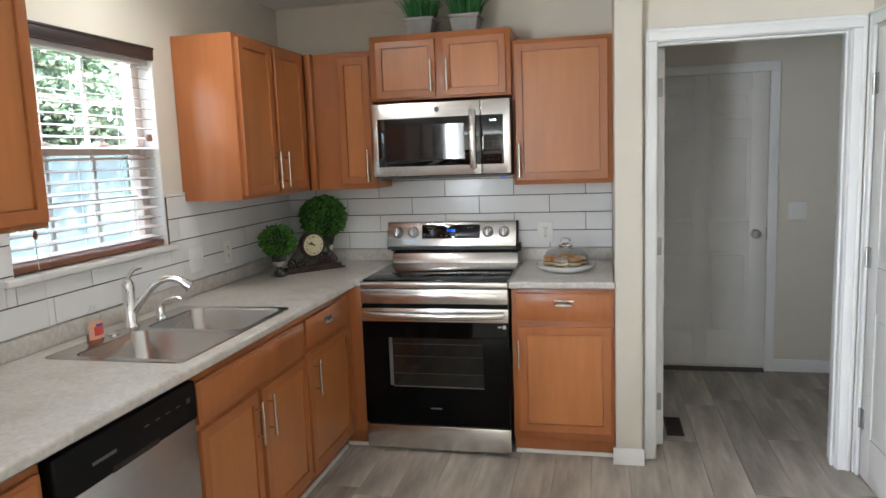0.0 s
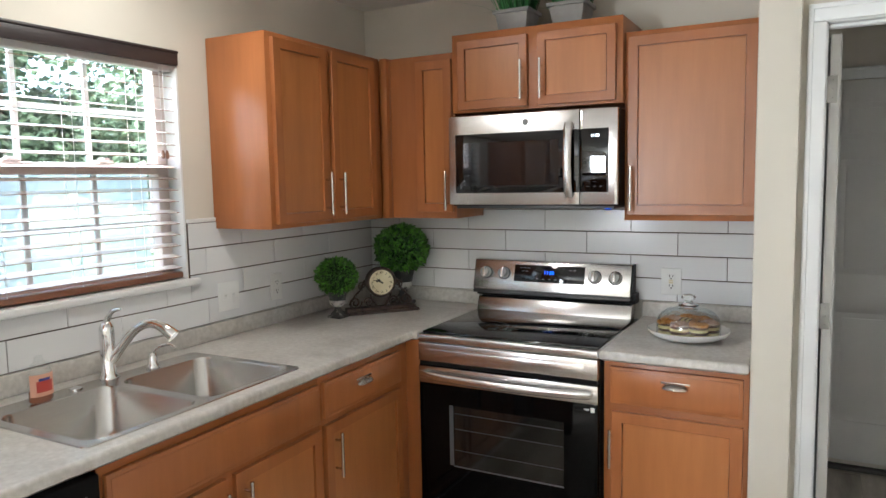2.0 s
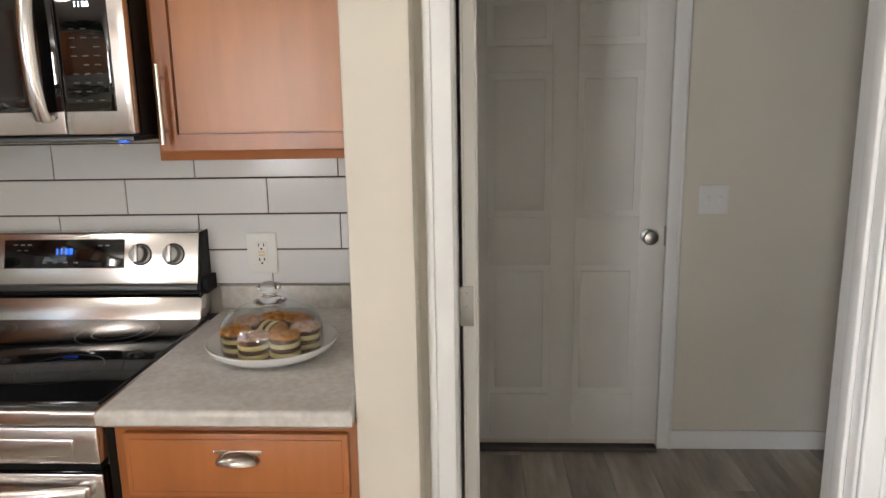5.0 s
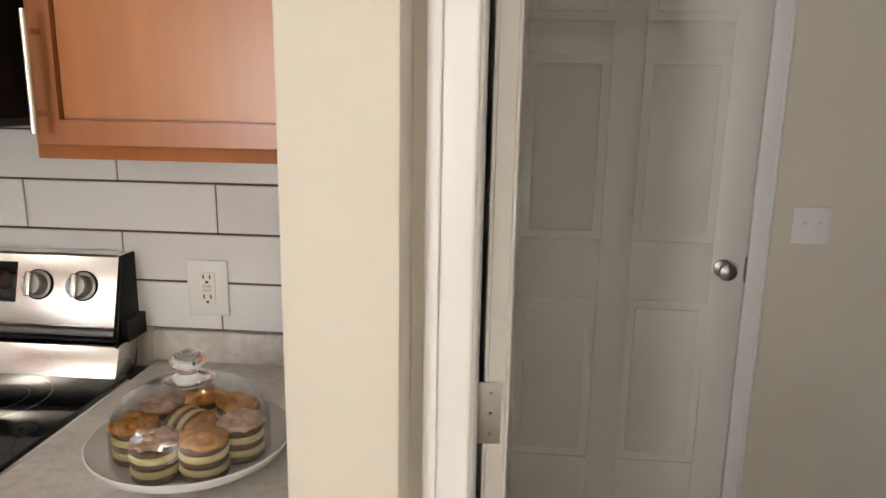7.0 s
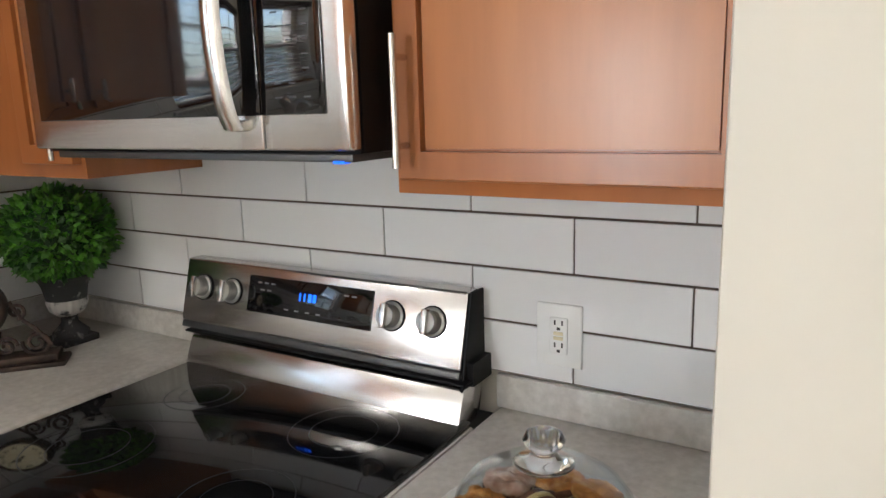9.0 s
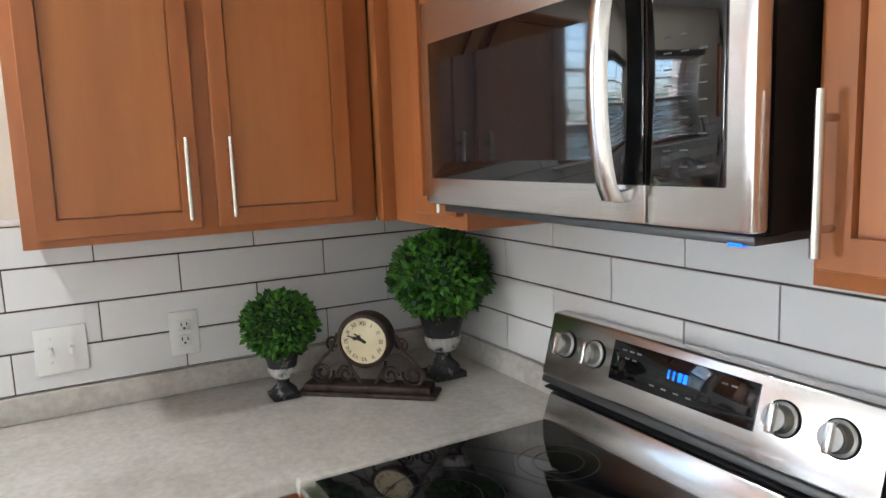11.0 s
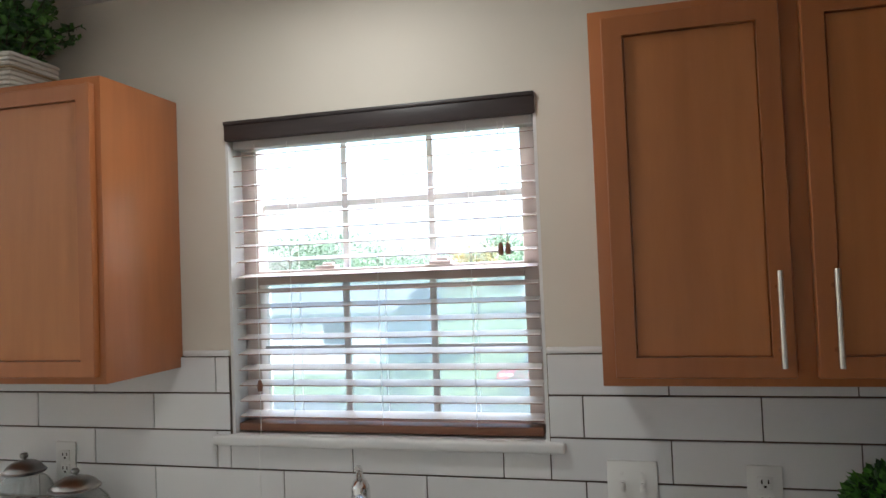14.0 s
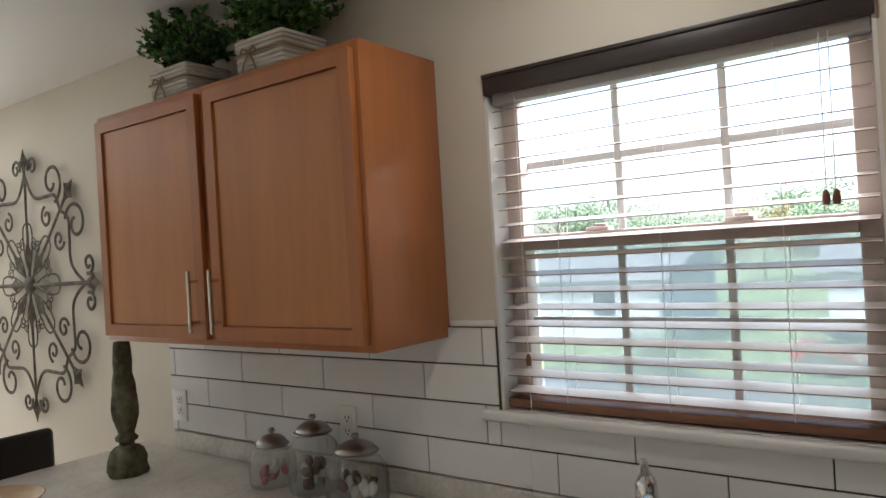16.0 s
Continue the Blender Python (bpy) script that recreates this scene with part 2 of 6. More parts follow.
TWINE = mat("jute_twine", (0.3, 0.22, 0.13), 0.9)
PORCELAIN = mat("white_porcelain", (0.8, 0.8, 0.79), 0.12)
CHOC = mat("chocolate_layer", (0.12, 0.05, 0.028), 0.6)
finish(CHOC, ramp(CHOC, noisy(CHOC, (1, 1, 1), 90, 4), [(0.3, (0.085, 0.034, 0.02)), (0.7, (0.17, 0.075, 0.042))]), None, noisy(CHOC, (1, 1, 1), 200, 3), 0.3, 0.002)
CREAM = mat("cream_layer", (0.72, 0.6, 0.28), 0.5)
finish(CREAM, ramp(CREAM, noisy(CREAM, (1, 1, 1), 60, 3), [(0.3, (0.66, 0.52, 0.22)), (0.7, (0.76, 0.65, 0.34))]))
CRUMB = mat("baked_crumb", (0.5, 0.22, 0.06), 0.75)
finish(CRUMB, ramp(CRUMB, noisy(CRUMB, (1, 1, 1), 70, 5), [(0.3, (0.36, 0.12, 0.02)), (0.55, (0.62, 0.27, 0.06)), (0.78, (0.8, 0.52, 0.22))]), None, noisy(CRUMB, (1, 1, 1), 150, 4), 0.6, 0.004)
PINKCRUMB = mat("pink_baked_crumb", (0.62, 0.4, 0.3), 0.75)
finish(PINKCRUMB, ramp(PINKCRUMB, noisy(PINKCRUMB, (1, 1, 1), 70, 5), [(0.3, (0.42, 0.2, 0.13)), (0.55, (0.65, 0.43, 0.33)), (0.75, (0.8, 0.68, 0.58))]), None, noisy(PINKCRUMB, (1, 1, 1), 150, 4), 0.6, 0.004)
SOAP = mat("pink_soap", (0.62, 0.24, 0.14), 0.25, 0.0, Transmission_Weight=0.5)
LABELRED = mat("bottle_label_red", (0.55, 0.07, 0.05), 0.4)
LABELBLUE = mat("bottle_label_blue", (0.05, 0.06, 0.3), 0.4)
LABELPINK = mat("bottle_label_pink", (0.75, 0.4, 0.28), 0.4)
PEWTER = mat("pewter_lid", (0.36, 0.355, 0.345), 0.3, 1.0)
CANDY = mat("pink_candy", (0.62, 0.2, 0.2), 0.4)
PAPER = mat("white_wrapper", (0.7, 0.68, 0.66), 0.6)
GOLD = mat("gold_wrapper", (0.5, 0.38, 0.12), 0.35, 0.6)
STONEGREEN = mat("mossy_carved_wood", (0.11, 0.105, 0.06), 0.8)
finish(STONEGREEN, ramp(STONEGREEN, noisy(STONEGREEN, (1, 1, 1), 22, 5, 0.65), [(0.32, (0.03, 0.028, 0.018)), (0.5, (0.11, 0.105, 0.06)), (0.72, (0.2, 0.185, 0.11))]), None, noisy(STONEGREEN, (1, 1, 1), 40, 4), 0.5, 0.006)
LEATHER = mat("black_leather", (0.012, 0.012, 0.014), 0.32)
finish(LEATHER, None, None, noisy(LEATHER, (1, 1, 1), 160, 3), 0.15, 0.001)
PALEWOOD = wood_material("pale_bowl_wood", (0.42, 0.27, 0.13), (0.56, 0.39, 0.21), 0.45, (3, 3, 12))
LAWN = mat("lawn", (0.1, 0.14, 0.06), 0.95)
finish(LAWN, ramp(LAWN, noisy(LAWN, (1, 1, 1), 0.5, 8, 0.7), [(0.3, (0.08, 0.12, 0.045)), (0.7, (0.13, 0.17, 0.075))]))
ASPHALT = mat("asphalt", (0.06, 0.06, 0.062), 0.9)
finish(ASPHALT, ramp(ASPHALT, noisy(ASPHALT, (1, 1, 1), 3, 8, 0.7), [(0.3, (0.048, 0.048, 0.05)), (0.7, (0.085, 0.085, 0.085))]))
SIDING = mat("pale_siding", (0.55, 0.57, 0.6), 0.7)
finish(SIDING, ramp(SIDING, noisy(SIDING, (1, 1, 1), 0.8, 4), [(0.3, (0.36, 0.38, 0.42)), (0.7, (0.44, 0.46, 0.5))]))
ROOF = mat("grey_shingle", (0.11, 0.115, 0.125), 0.9)
finish(ROOF, ramp(ROOF, noisy(ROOF, (1, 1, 1), 4, 6), [(0.3, (0.08, 0.085, 0.095)), (0.7, (0.15, 0.155, 0.165))]))
CARPAINT = mat("car_paint_grey", (0.2, 0.22, 0.26), 0.25, 0.3)
CARRED = mat("car_paint_red", (0.35, 0.04, 0.04), 0.25, 0.1)
# insect screen whose pale translucent colour also carries the window's glare and haze
SCREEN = bpy.data.materials.new("insect_screen_haze")
SCREEN.use_nodes = True
sd, st_, sx_ = node(SCREEN, "BsdfDiffuse"), node(SCREEN, "BsdfTransparent"), node(SCREEN, "MixShader", Fac=0.52)
sd.inputs[0].default_value = (0.44, 0.475, 0.48, 1)
sl_, sm_ = node(SCREEN, "BsdfTranslucent"), node(SCREEN, "MixShader", Fac=0.5)
sl_.inputs[0].default_value = (0.235, 0.265, 0.28, 1)
join(SCREEN, sd.outputs[0], sm_.inputs[1])
join(SCREEN, sl_.outputs[0], sm_.inputs[2])
join(SCREEN, sm_.outputs[0], sx_.inputs[1])
join(SCREEN, st_.outputs[0], sx_.inputs[2])
join(SCREEN, sx_.outputs[0], SCREEN.node_tree.nodes["Material Output"].inputs[0])
RUBBER = mat("rubber", (0.02, 0.02, 0.02), 0.8)


# ---- mesh helpers ----
def box(bm, x0, x1, y0, y1, z0, z1, bevel=0.0, segments=2):
    x0, x1, y0, y1, z0, z1 = min(x0, x1), max(x0, x1), min(y0, y1), max(y0, y1), min(z0, z1), max(z0, z1)
    m = Matrix.Translation(((x0 + x1) / 2, (y0 + y1) / 2, (z0 + z1) / 2)) @ Matrix.Diagonal((x1 - x0, y1 - y0, z1 - z0, 1))
    made = bmesh.ops.create_cube(bm, size=1, matrix=m)
    if bevel:
        edges = list({e for v in made["verts"] for e in v.link_edges})
        bmesh.ops.bevel(bm, geom=edges, offset=bevel, segments=segments, affect="EDGES", profile=0.5)
    return bm


def boxed(*args, **kw):
    return box(bmesh.new(), *args, **kw)


def lathe(bm, profile, centre=(0, 0, 0), steps=28, m=None, flute=0.0, flutes=0):
    """A turned shape from (radius, height) pairs."""
    rings = []
    for r, h in profile:
        ring = []
        for k in range(steps):
            a = 2 * math.pi * k / steps
            rr = r * (1 + flute * math.cos(flutes * a)) if flutes else r
            p = Vector((rr * math.cos(a), rr * math.sin(a), h))
            ring.append(bm.verts.new((m @ p if m else p) + Vector(centre)))
        rings.append(ring)
    for a, b in zip(rings, rings[1:]):
        for k in range(steps):
            bm.faces.new((a[k], a[(k + 1) % steps], b[(k + 1) % steps], b[k]))
    if profile[0][0] > 1e-4:
        bm.faces.new(rings[0][::-1])
    if profile[-1][0] > 1e-4:
        bm.faces.new(rings[-1])
    return bm


def tube(bm, points, radius, sides=8, taper=None):
    """A round bar along points; taper gives a radius for each point."""
    pts = [Vector(p) for p in points]
    rings, side = [], None
    for i, p in enumerate(pts):
        d = (pts[min(i + 1, len(pts) - 1)] - pts[max(i - 1, 0)]).normalized()
        if side is None:
            side = d.orthogonal().normalized()
        side = (side - d * side.dot(d)).normalized()
        up = d.cross(side)
        r = taper[i] if taper else radius
        rings.append([bm.verts.new(p + (side * math.cos(2 * math.pi * k / sides) + up * math.sin(2 * math.pi * k / sides)) * r) for k in range(sides)])
    for a, b in zip(rings, rings[1:]):
        for k in range(sides):
            bm.faces.new((a[k], a[(k + 1) % sides], b[(k + 1) % sides], b[k]))
    bm.faces.new(rings[0][::-1])
    bm.faces.new(rings[-1])
    return bm


def arc(centre, r0, r1, a0, a1, u, v, steps=24):
    """Points of a spiral round centre in the plane of u and v, degrees."""
    c, u, v = Vector(centre), Vector(u), Vector(v)
    out = []
    for k in range(steps + 1):
        f = k / steps
        a, r = radians(a0 + (a1 - a0) * f), r0 + (r1 - r0) * f
        out.append(c + u * (r * math.cos(a)) + v * (r * math.sin(a)))
    return out


def curve_points(points, steps=6):
    """A smooth line through points."""
    p = [Vector(q) for q in points]
    p = [p[0] * 2 - p[1]] + p + [p[-1] * 2 - p[-2]]
    out = []
    for i in range(1, len(p) - 2):
        for k in range(steps):
            t = k / steps
            a, b, c, d = p[i - 1], p[i], p[i + 1], p[i + 2]
            out.append(0.5 * ((2 * b) + (c - a) * t + (2 * a - 5 * b + 4 * c - d) * t * t + (3 * b - a - 3 * c + d) * t ** 3))
    out.append(p[-2])
    return out


def mesh_of(name, bm, material, smooth=None):
    bmesh.ops.recalc_face_normals(bm, faces=bm.faces)
    data = bpy.data.meshes.new(name)
    bm.to_mesh(data)
    bm.free()
    for m in material if isinstance(material, (list, tuple)) else [material]:
        data.materials.append(m)
    if smooth:
        data.polygons.foreach_set("use_smooth", [True] * len(data.polygons))
        data.set_sharp_from_angle(angle=radians(smooth))
    return data


SEAT = {}


def thing(name, at, label, category, group="", kind=""):
    ob = new(name)
    ob.empty_display_size = 0.1
    ob.location = at
    SEAT[ob.name] = Vector(at)
    return tagged(ob, label, category, group, kind)


def part(name, bm, material, parent, label="", smooth=35):
    ob = new(name, mesh_of(name, bm, material, smooth))
    ob.parent = parent
    ob.matrix_parent_inverse = Matrix.Translation(-SEAT.get(parent.name, Vector()))
    return tagged(ob, label)


def solid(name, bm, material, label, category="", kind="", group="", smooth=None):
    return tagged(new(name, mesh_of(name, bm, material, smooth)), label, category, group, kind)


def rail(face, u0, u1, w0, w1, z0, z1, bevel=0.0, bm=None):
    """A box against the west wall ('W': u along y, w out along +x) or the north wall ('N': u along x, w out along -y)."""
    bm = bm or bmesh.new()
    return box(bm, w0, w1, u0, u1, z0, z1, bevel) if face == "W" else box(bm, u0, u1, -w1, -w0, z0, z1, bevel)


def spot(face, u, w, z):
    return Vector((w, u, z)) if face == "W" else Vector((u, -w, z))


# ---- setting: floor, walls, ceiling ----
CEILING = 2.44
STUB_X0, STUB_X1, STUB_Y = 1.974, 2.098, -0.692
DOOR_Y, DOOR_BACK = -0.605, -0.475
OPEN_X0, OPEN_X1, OPEN_TOP = 2.173, 2.98, 2.015
EAST = 3.064
LAUNDRY_Y = 0.92
WIN_Y0, WIN_Y1, WIN_Z0, WIN_Z1 = -2.142, -1.272, 1.178, 2.045
SOUTH = -9.5

floor = solid("floor", boxed(-0.12, 7.3, SOUTH - 0.1, 1.1, -0.08, -0.006), SUBFLOOR, "grey oak-look plank floor", kind="structure")
bm = bmesh.new()
box(bm, -0.14, 0, WIN_Y1, 0.14, 0, CEILING)
box(bm, -0.14, 0, -5.65, WIN_Y0, 0, CEILING)
# gap from -7.15 to -5.65 is an unseen opening made for the daylight fill
box(bm, -0.14, 0, SOUTH, -7.15, 0, CEILING)
box(bm, -0.14, 0, -7.15, -5.65, 2.1, CEILING)
box(bm, -0.14, 0, WIN_Y0, WIN_Y1, 0, WIN_Z0)
box(bm, -0.14, 0, WIN_Y0, WIN_Y1, WIN_Z1, CEILING)
wall_west = solid("wall_west", bm, PAINT, "cream painted wall with a window opening", kind="structure")
wall_north = solid("wall_north", boxed(0, STUB_X0, 0, 0.14, 0, CEILING), PAINT, "cream painted wall behind the stove", kind="structure")
wall_stub = solid("wall_stub", boxed(STUB_X0, STUB_X1, STUB_Y, 1.06, 0, CEILING, bevel=0.006), PAINT, "narrow cream painted wall end beside the cabinets", kind="structure", smooth=35)
bm = bmesh.new()
box(bm, STUB_X1, OPEN_X0 - 0.02, DOOR_Y, DOOR_BACK, 0, CEILING)
box(bm, OPEN_X1 + 0.02, EAST, DOOR_Y, DOOR_BACK, 0, CEILING)
box(bm, OPEN_X0 - 0.02, OPEN_X1 + 0.02, DOOR_Y, DOOR_BACK, OPEN_TOP + 0.02, CEILING)
wall_door = solid("wall_doorway", bm, PAINT, "cream painted wall round the laundry doorway", kind="structure")
EDOOR_Y0, EDOOR_Y1 = -1.44, -0.672
bm = bmesh.new()
box(bm, EAST, EAST + 0.12, EDOOR_Y1 + 0.02, DOOR_BACK, 0, CEILING)
box(bm, EAST, EAST + 0.12, -3.3, EDOOR_Y0 - 0.02, 0, CEILING)
box(bm, EAST, EAST + 0.12, EDOOR_Y0 - 0.02, EDOOR_Y1 + 0.02, 2.035, CEILING)
solid("wall_east", bm, PAINT, "cream painted wall with a white door", kind="structure")
# unseen open side, added so that less light bounces back onto the west wall
solid("wall_unseen_north", boxed(EAST + 0.12, 7.2, -3.3, -3.18, 0, CEILING), PAINT, "plain cream wall of the added, unseen open side", kind="structure")
solid("wall_unseen_east", boxed(7.2, 7.32, SOUTH, 1.04, 0, CEILING), PAINT, "plain cream wall of the added, unseen open side", kind="structure")
solid("wall_south", boxed(-0.14, 7.32, SOUTH - 0.12, SOUTH, 0, CEILING), PAINT, "plain cream painted wall", kind="structure")
solid("wall_laundry_north", boxed(STUB_X1, 7.2, LAUNDRY_Y, LAUNDRY_Y + 0.12, 0, CEILING), PAINT, "cream painted wall of the dim laundry passage", kind="structure")
# unseen eastward depth, added to soak up light and darken the passage
solid("wall_laundry_east", boxed(6.0, 6.12, -0.475, LAUNDRY_Y, 0, CEILING), PAINT, "unseen plain cream wall of the laundry passage, lengthened to dim it", kind="structure")
solid("wall_laundry_south", boxed(EAST, 6.0, DOOR_BACK, DOOR_BACK + 0.06, 0, CEILING), PAINT, "unseen plain cream wall of the laundry passage, lengthened to dim it", kind="structure")
solid("ceiling", boxed(-0.14, 7.32, SOUTH - 0.12, 1.1, CEILING, CEILING + 0.1), CEIL, "white lightly textured ceiling", kind="structure")
solid("closet_back", boxed(EAST + 0.12, EAST + 0.16, EDOOR_Y0 - 0.1, EDOOR_Y1 + 0.1, 0, CEILING), PAINT, "plain wall behind the white door", kind="structure")


def casing(name, pieces, label):
    """Stepped white moulding: each piece is a box and a raised outer bead."""
    b = bmesh.new()
    for p in pieces:
        box(b, *p, bevel=min(0.006, 0.4 * min(p[1] - p[0], p[3] - p[2], p[5] - p[4])), segments=3)
    return solid(name, b, WHITE, label, kind="structure", smooth=50)


CW = 0.055
y0 = DOOR_Y - 0.014
casing("trim_doorway", [
    (OPEN_X0 - CW - 0.004, OPEN_X0 - 0.004, y0, DOOR_Y, 0, OPEN_TOP + 0.004),
    (OPEN_X0 - CW - 0.004, OPEN_X0 - CW + 0.012, y0 - 0.007, y0, 0, OPEN_TOP + CW),
    (OPEN_X1 + 0.004, OPEN_X1 + CW + 0.004, y0, DOOR_Y, 0, OPEN_TOP + 0.004),
    (OPEN_X1 + CW - 0.012, OPEN_X1 + CW + 0.004, y0 - 0.007, y0, 0, OPEN_TOP + CW),
    (OPEN_X0 - CW - 0.004, OPEN_X1 + CW + 0.004, y0, DOOR_Y, OPEN_TOP + 0.004, OPEN_TOP + CW + 0.004),
    (OPEN_X0 - CW - 0.004, OPEN_X1 + CW + 0.004, y0 - 0.007, y0, OPEN_TOP + CW - 0.012, OPEN_TOP + CW + 0.004),
], "white moulded casing round the doorway")
casing("jamb_doorway", [
    (OPEN_X0 - 0.02, OPEN_X0, DOOR_Y, DOOR_BACK, 0, OPEN_TOP),
    (OPEN_X1, OPEN_X1 + 0.02, DOOR_Y, DOOR_BACK, 0, OPEN_TOP),
    (OPEN_X0 - 0.02, OPEN_X1 + 0.02, DOOR_Y, DOOR_BACK, OPEN_TOP, OPEN_TOP + 0.02),
    (OPEN_X1 - 0.012, OPEN_X1, DOOR_Y + 0.03, DOOR_Y + 0.07, 0, OPEN_TOP),
    (OPEN_X0, OPEN_X1, DOOR_Y + 0.03, DOOR_Y + 0.07, OPEN_TOP - 0.012, OPEN_TOP),
], "white painted door jamb with a stop")
ex = EAST - 0.014
casing("trim_east_door", [
    (ex, EAST, EDOOR_Y1 + 0.004, EDOOR_Y1 + 0.05, 0, 2.02),
    (ex - 0.006, ex, EDOOR_Y1 + 0.036, EDOOR_Y1 + 0.05, 0, 2.06),
    (ex, EAST, EDOOR_Y0 - CW, EDOOR_Y0 - 0.004, 0, 2.02),
    (ex, EAST, EDOOR_Y0 - CW, EDOOR_Y1 + 0.05, 2.02, 2.08),
    (ex - 0.006, ex, EDOOR_Y0 - CW, EDOOR_Y1 + 0.05, 2.068, 2.08),
], "white moulded casing round the closet door")
LD0, LD1 = 2.15, 2.978
ly = LAUNDRY_Y - 0.014
casing("trim_laundry_door", [
    (LD1 + 0.006, LD1 + 0.066, ly, LAUNDRY_Y, 0, 2.0),
    (LD1 + 0.054, LD1 + 0.066, ly - 0.007, ly, 0, 2.06),
    (STUB_X1, LD1 + 0.066, ly, LAUNDRY_Y, 2.0, 2.06),
    (STUB_X1, LD1 + 0.066, ly - 0.007, ly, 2.048, 2.06),
], "white moulded casing round the far door")
bm = bmesh.new()
box(bm, STUB_X0 - 0.012, STUB_X1 + 0.012, STUB_Y - 0.013, STUB_Y, 0, 0.085, bevel=0.004)
box(bm, LD1 + 0.066, 6.0, LAUNDRY_Y - 0.013, LAUNDRY_Y, 0, 0.085, bevel=0.004)
box(bm, 0, 0.013, SOUTH, -3.86, 0, 0.085, bevel=0.004)
box(bm, EAST - 0.013, EAST, -3.3, EDOOR_Y0 - CW, 0, 0.085, bevel=0.004)
solid("baseboard", bm, WHITE, "low white painted baseboards", kind="structure", smooth=35)


def hinge(parent, x, y, z, face):
    """A butt hinge: leaf, knuckle and screws; face is 'x' or 'y', the way its leaf looks."""
    b = bmesh.new()
    s = 0.034
    if face == "y":
        box(b, x, x + s, y - 0.003, y, z - 0.045, z + 0.045, bevel=0.001)
        tube(b, [(x - 0.004, y - 0.006, z - 0.046), (x - 0.004, y - 0.006, z + 0.046)], 0.006)
        screws = [(x + 0.02, y - 0.0035, z + dz) for dz in (-0.03, 0, 0.03)]
    else:
        box(b, x - 0.003, x, y - s, y, z - 0.045, z + 0.045, bevel=0.001)
        tube(b, [(x - 0.006, y + 0.004, z - 0.046), (x - 0.006, y + 0.004, z + 0.046)], 0.006)
        screws = [(x - 0.0035, y - 0.02, z + dz) for dz in (-0.03, 0, 0.03)]
    h = part("hinge", b, HINGE, parent, "brushed steel butt hinge")
    for sx, sy, sz in screws:
        b = bmesh.new()
        bmesh.ops.create_uvsphere(b, u_segments=8, v_segments=5, radius=0.0026, matrix=Matrix.Translation((sx, sy, sz)))
        part("screw", b, HINGE, h)


def panel_door(name, label, width, height, thick=0.035):
    """Six-panel door in its own space: u along x from 0, face towards -y, foot at z 0."""
    d = thing(name, (0, 0, 0), label, "door", kind="structure")
    b = bmesh.new()
    box(b, 0, width, 0.006, thick - 0.006, 0, height)
    st, mid = 0.105, 0.1
    cols = [(st, width / 2 - mid / 2), (width / 2 + mid / 2, width - st)]
    rows = [(0.21, 0.78), (0.98, 1.56), (1.66, height - 0.11)]
    for y_a, y_b in ((0, 0.006), (thick - 0.006, thick)):
        box(b, 0, st, y_a, y_b, 0, height, bevel=0.002)
        box(b, width - st, width, y_a, y_b, 0, height, bevel=0.002)
        box(b, width / 2 - mid / 2, width / 2 + mid / 2, y_a, y_b, 0, height, bevel=0.002)
        for r0, r1 in ((0, 0.21), (0.78, 0.98), (1.56, 1.66), (height - 0.11, height)):
            for c0, c1 in cols:
                box(b, c0, c1, y_a, y_b, r0, r1, bevel=0.002)
    part("leaf", b, DOORPAINT, d)
    for c0, c1 in cols:
        for r0, r1 in rows:
            b = bmesh.new()
            for y_a, y_b in ((0.0015, 0.01), (thick - 0.01, thick - 0.0015)):
                box(b, c0 + 0.028, c1 - 0.028, y_a, y_b, r0 + 0.028, r1 - 0.028, bevel=0.004)
            part("panel", b, DOORPAINT, d)
    return d


def door_knob(parent, x, y, z, out):
    b = bmesh.new()
    turn = Matrix.Rotation(radians(90), 4, "X") if out == "-y" else Matrix.Rotation(radians(-90), 4, "Y")
    lathe(b, [(0.03, 0), (0.03, 0.006), (0.013, 0.012), (0.012, 0.03), (0.024, 0.038), (0.029, 0.05), (0.026, 0.062), (0.012, 0.068), (0.0001, 0.069)], (x, y, z), 24, turn)
    return part("door_knob", b, HINGE, parent, "round satin nickel knob")


far = panel_door("door_1", "closed white six-panel door in the dim laundry passage", LD1 - LD0, 1.95)
door_knob(far, LD1 - LD0 - 0.07, 0, 0.9, "-y")
b = boxed(LD1 - LD0 - 0.004, LD1 - LD0 + 0.003, -0.004, 0.002, 0.86, 0.94)
part("strike_plate", b, HINGE, far)
far.matrix_basis = Matrix.Translation((LD0, LAUNDRY_Y - 0.018, 0.046))
solid("threshold", boxed(LD0 - 0.03, LD1, LAUNDRY_Y - 0.05, LAUNDRY_Y - 0.002, 0, 0.022, bevel=0.004), SUBFLOOR, "dark threshold under the far door", kind="structure")

leaf = panel_door("door_2", "open white six-panel door folded back into the laundry passage", 0.745, 1.98)
for z in (0.23, 1.03, 1.8):
    hinge(leaf, 0.0, 0.045, z, "x")
leaf.matrix_basis = Matrix.Translation((OPEN_X0 + 0.042, DOOR_BACK + 0.004, 0.02)) @ pose(0, 0, 0, 0, 0, 94.5)

east = panel_door("door_3", "closed white six-panel door with steel hinges", EDOOR_Y1 - EDOOR_Y0, 1.99)
for z in (0.27, 1.01, 1.76):
    hinge(east, 0.0, -0.001, z, "y")
east.matrix_basis = Matrix.Translation((EAST - 0.002, EDOOR_Y1 - 0.002, 0.012)) @ pose(0, 0, 0, 0, 0, -90)


